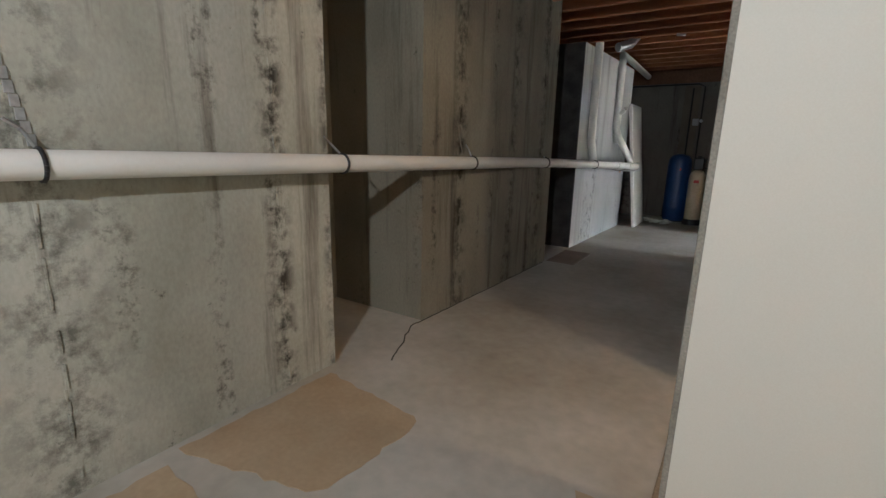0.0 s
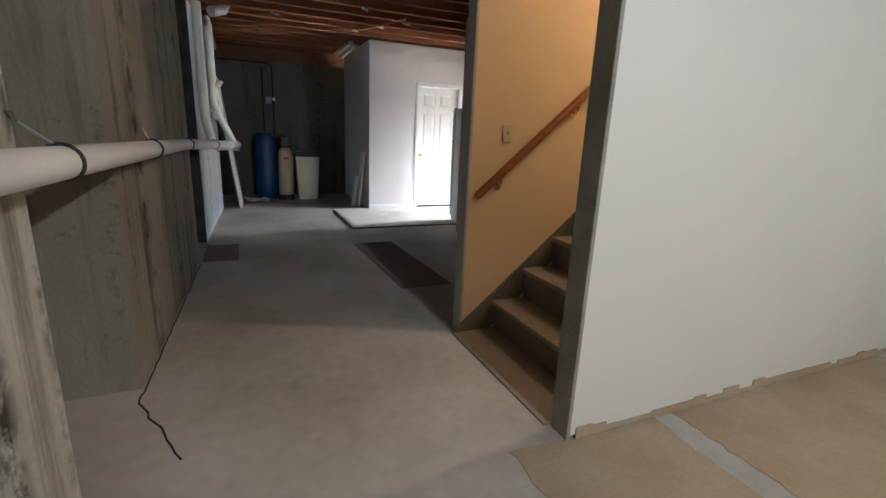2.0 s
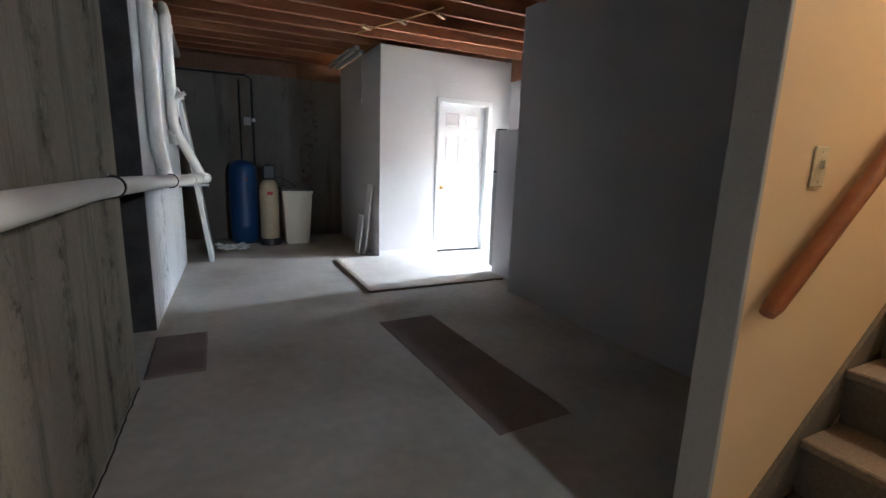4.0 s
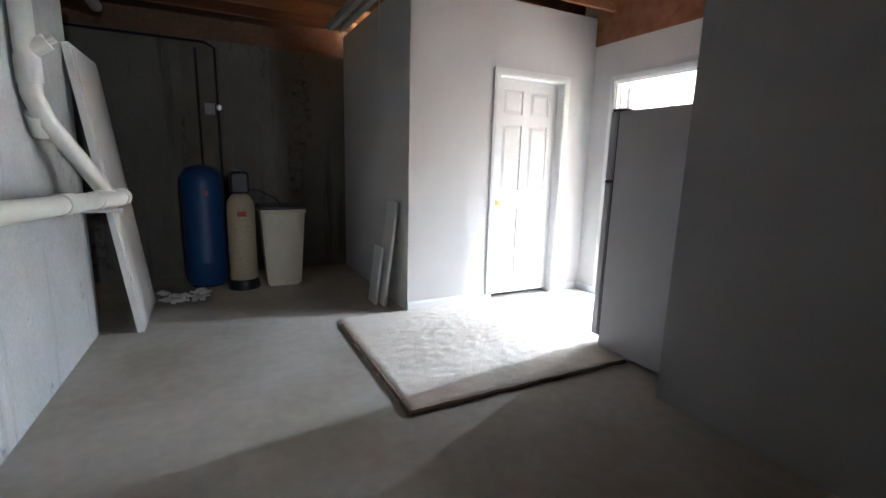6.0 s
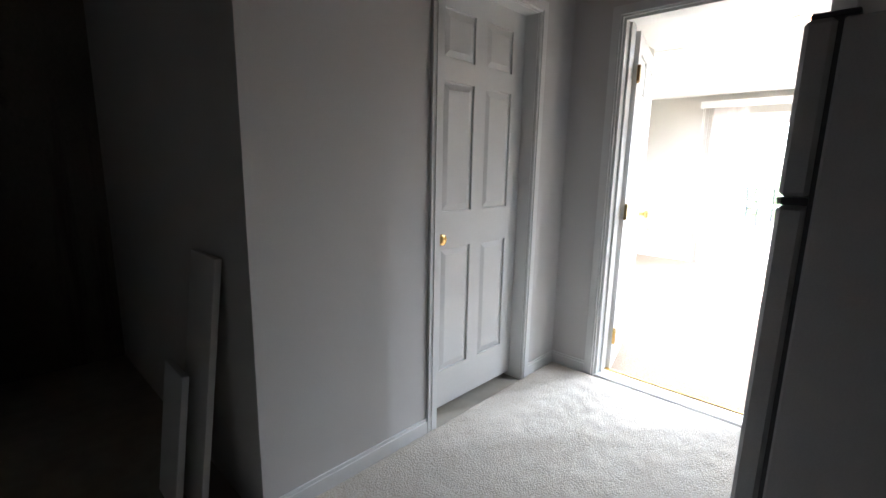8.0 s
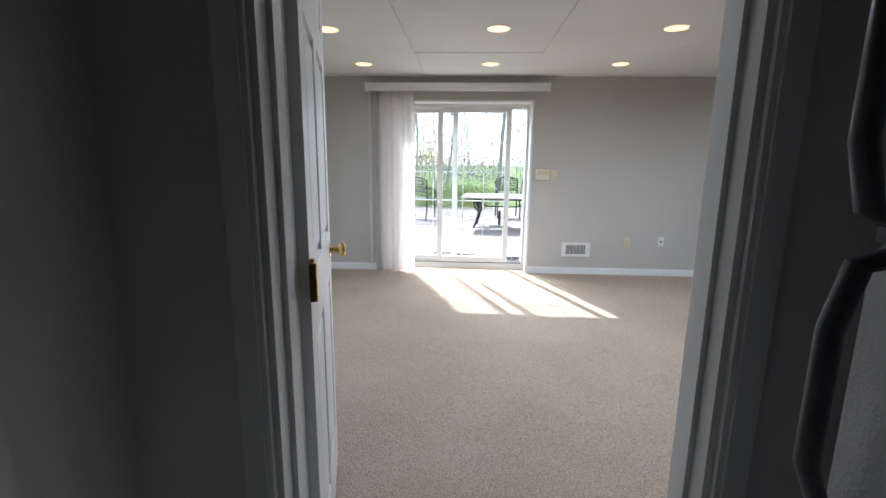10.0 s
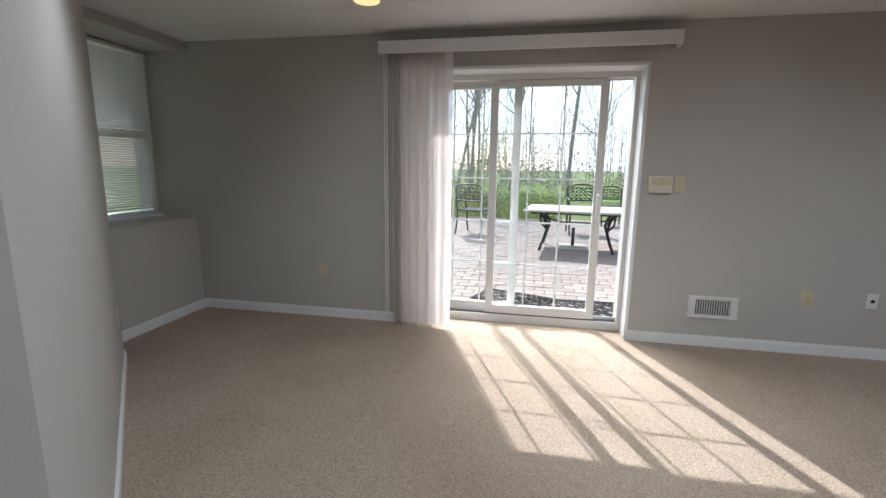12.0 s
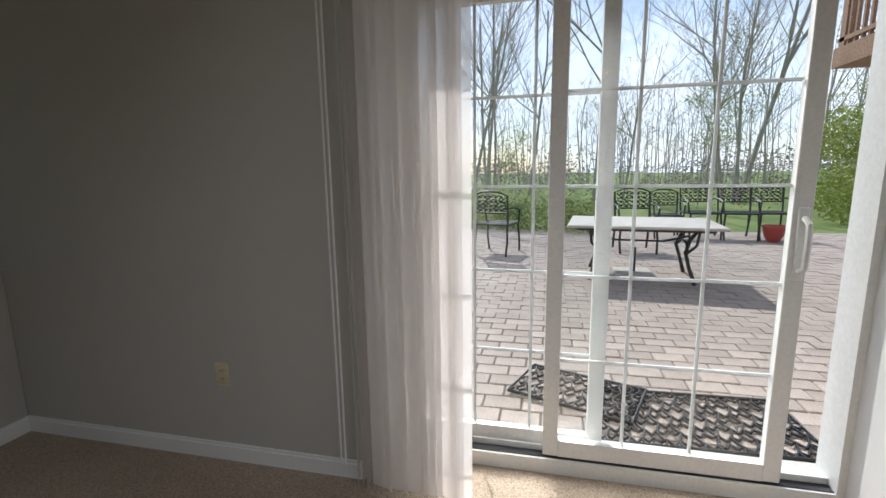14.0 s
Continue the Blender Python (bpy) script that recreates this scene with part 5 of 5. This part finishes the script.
def leaf_cloud(b, centre, size, count, leaf, rg):
    for _ in range(count):
        while True:
            p = Vector((rg.uniform(-1, 1), rg.uniform(-1, 1), rg.uniform(-1, 1)))
            if p.length < 1:
                break
        p = Vector((p.x * size[0], p.y * size[1], p.z * size[2])) + Vector(centre)
        a = Vector((rg.uniform(-1, 1), rg.uniform(-1, 1), rg.uniform(-0.6, 0.6))).normalized() * leaf * rg.uniform(0.6, 1.3)
        c = a.orthogonal().normalized() * leaf * 0.5
        vs = [b.bm.verts.new(q) for q in (p - a, p + c, p + a, p - c)]
        b.bm.faces.new(vs)


# clipped hedge beyond the patio
hg = Build()
rg = random.Random(21)
for k in range(34):
    f = k / 33
    leaf_cloud(hg, (16.6 + 1.0 * f, 6.4 + 4.6 * f, 0.12 + 0.05 * noise.noise((k * 0.7, 0, 0))), (0.5, 0.35, 0.5), 260, 0.035, rg)
tagged(hg.make("hedge", HEDGE_LEAF), "low green and yellow hedge beyond the patio", "hedge")


def tree(name, label, height, seed, leafy=0.0, depth=4):
    rg = random.Random(seed)
    base = empty(name)
    tagged(base, label, "tree", "bare trees" if not leafy else "budding trees")
    b, tips = Build(), []

    def grow(p, d, length, r, level):
        pts, rs = [p], [r]
        n = 4 if level < 2 else 3
        for k in range(n):
            d = (d + Vector((rg.uniform(-1, 1), rg.uniform(-1, 1), rg.uniform(-0.2, 0.5))) * 0.16).normalized()
            pts.append(pts[-1] + d * length / n)
            rs.append(max(0.004, r * (1 - 0.55 * (k + 1) / n)))
        b.rod(pts, rs, 6 if level == 0 else 4 if level == 1 else 3, False)
        if level >= depth:
            tips.append(pts[-1])
            return
        for k in range((7, 5, 4, 3)[min(level, 3)]):
            f = rg.uniform(0.35 if level == 0 else 0.2, 1.0)
            i = min(n - 1, int(f * n))
            q = pts[i].lerp(pts[i + 1], f * n - i)
            side = Vector((rg.uniform(-1, 1), rg.uniform(-1, 1), rg.uniform(0.1, 0.9))).normalized()
            grow(q, (d * 0.7 + side).normalized(), length * rg.uniform(0.38, 0.6), max(0.004, rs[i] * 0.5), level + 1)
    grow(Vector((0, 0, 0)), Vector((0, 0, 1)), height * 0.85, height * 0.0075, 0)
    b.make("branches", BARK, base)
    if leafy:
        lb = Build()
        for t in tips[:: max(1, int(1 / leafy))]:
            leaf_cloud(lb, t, (0.4, 0.4, 0.35), 8, 0.055, rg)
        lb.make("leaves", LEAF, base)
    return base


proto = [tree("tree", "tall bare tree with fine grey branches", 13, 31), tree("tree", "tall bare tree with fine grey branches", 11, 32), tree("tree", "slender bare tree with grey branches", 14, 33)]
green = [tree("budding_tree", "young tree in fresh yellow-green leaf", 6.5, 41, 1.0, 3), tree("budding_tree", "young tree in fresh yellow-green leaf", 5, 42, 1.0, 3)]
rg = random.Random(77)
spots = []
for k in range(32):
    x = rg.uniform(27, 46)
    spots.append((x, 4 + (rg.uniform(-0.75, 0.5)) * x, rg.uniform(0, 360), rg.uniform(0.75, 1.25)))
for k, (x, y, r, s) in enumerate(spots):
    o = proto[k % 3]
    if k >= 3:
        o = copy_thing(o, pose(x, y, -0.4, 0, 0, r))
    o.matrix_basis = pose(x, y, -0.4, 0, 0, r) @ Matrix.Scale(s, 4)
for k, (x, y, s) in enumerate(((23, -2.4, 0.75), (27, 1.2, 0.85), (29, -1.0, 0.95), (20.5, -3.0, 0.7), (30, 3.5, 0.7), (29, 9, 0.6), (32, 13, 0.7), (31, -6, 1.0))):
    o = green[k % 2]
    if k >= 2:
        o = copy_thing(o, pose(x, y, -0.35, 0, 0, 50 * k))
    o.matrix_basis = pose(x, y, -0.35, 0, 0, 50 * k) @ Matrix.Scale(s, 4)
bush = Build()
for x, y, z, r in ((21, -1.3, 0.9, 1.2), (20.2, -0.4, 0.5, 0.8), (22.3, -2.2, 1.6, 1.4), (21.6, -0.9, 2.2, 0.8)):
    leaf_cloud(bush, (x, y, z), (r, r, r), 1500, 0.06, rg)
    bush.rod([(x, y, -0.35), (x + 0.1, y, z + 0.4)], [0.04, 0.01], 5)
tagged(bush.make("flowering_bush", LEAF), "bright yellow-green bush beside the patio", "bush")
# undergrowth at the wood's edge, and far scrub
ug = Build()
for k in range(90):
    x = rg.uniform(23, 34)
    leaf_cloud(ug, (x, 4 + rg.uniform(-0.9, 0.65) * x, rg.uniform(-0.2, 0.7)), (1.4, 1.4, 1.0), 90, 0.06, rg)
tagged(ug.make("undergrowth", SCRUB), "fresh green scrub at the edge of the wood", "scrub", kind="stuff")
fw = Build()
for k in range(330):
    x = rg.uniform(44, 60)
    y = 4 + rg.uniform(-0.85, 0.6) * x
    h = rg.uniform(5, 11)
    fw.rod([(x, y, -0.5), (x + rg.uniform(-0.6, 0.6), y + rg.uniform(-0.6, 0.6), h * 0.6), (x + rg.uniform(-1, 1), y + rg.uniform(-1, 1), h)], [0.045, 0.03, 0.01], 3, False)
    for j in range(8):
        z = rg.uniform(0.3, 0.95) * h
        fw.rod([(x, y, z), (x + rg.uniform(-1.4, 1.4), y + rg.uniform(-1.8, 1.8), z + rg.uniform(0.6, 2))], [0.02, 0.005], 3, False)
for k in range(170):
    x = rg.uniform(40, 58)
    leaf_cloud(fw, (x, 4 + rg.uniform(-0.9, 0.65) * x, rg.uniform(0, 2.2)), (2.2, 2.2, 1.6), 70, 0.16, rg)
tagged(fw.make("far_wood", BARK), "far leafless wood behind the lawn", "wood", kind="stuff")

# pavers: nearest as single stones, the rest joined
PL, PW = 0.235, 0.155
near_mesh, rest, count = [], Build(), 0
rg = random.Random(9)
for k in range(4):
    b = Build().box(-PL / 2 + 0.005, -PW / 2 + 0.005, -0.05, PL / 2 - 0.005, PW / 2 - 0.005, 0.0, 0.006)
    o = b.make("paver", PAVER, patio)
    near_mesh.append(o)
spare = list(near_mesh)
r = 0
x = 8.04 + PW / 2
while x < 17.1:
    y = -2.4 + (PL / 2 if r % 2 else 0)
    while y < 10.4:
        z = ZP + rg.uniform(-0.004, 0.003)
        m = pose(x, y, z, rg.uniform(-0.5, 0.5), rg.uniform(-0.5, 0.5), 90 + rg.uniform(-1, 1))
        if x < 10.1 and 5.35 < y < 8.6 and count < 298:
            if spare:
                o = spare.pop()
            else:
                o = new("paver", near_mesh[count % 4].data)
                o.parent = patio
            o.matrix_local = m
            count += 1
        else:
            rest.box(-PL / 2 + 0.005, -PW / 2 + 0.005, -0.03, PL / 2 - 0.005, PW / 2 - 0.005, 0.0, 0.0, m)
        y += PL
    x += PW
    r += 1
o = rest.make("paver_field", PAVER, patio)
tagged(o, kind="stuff")
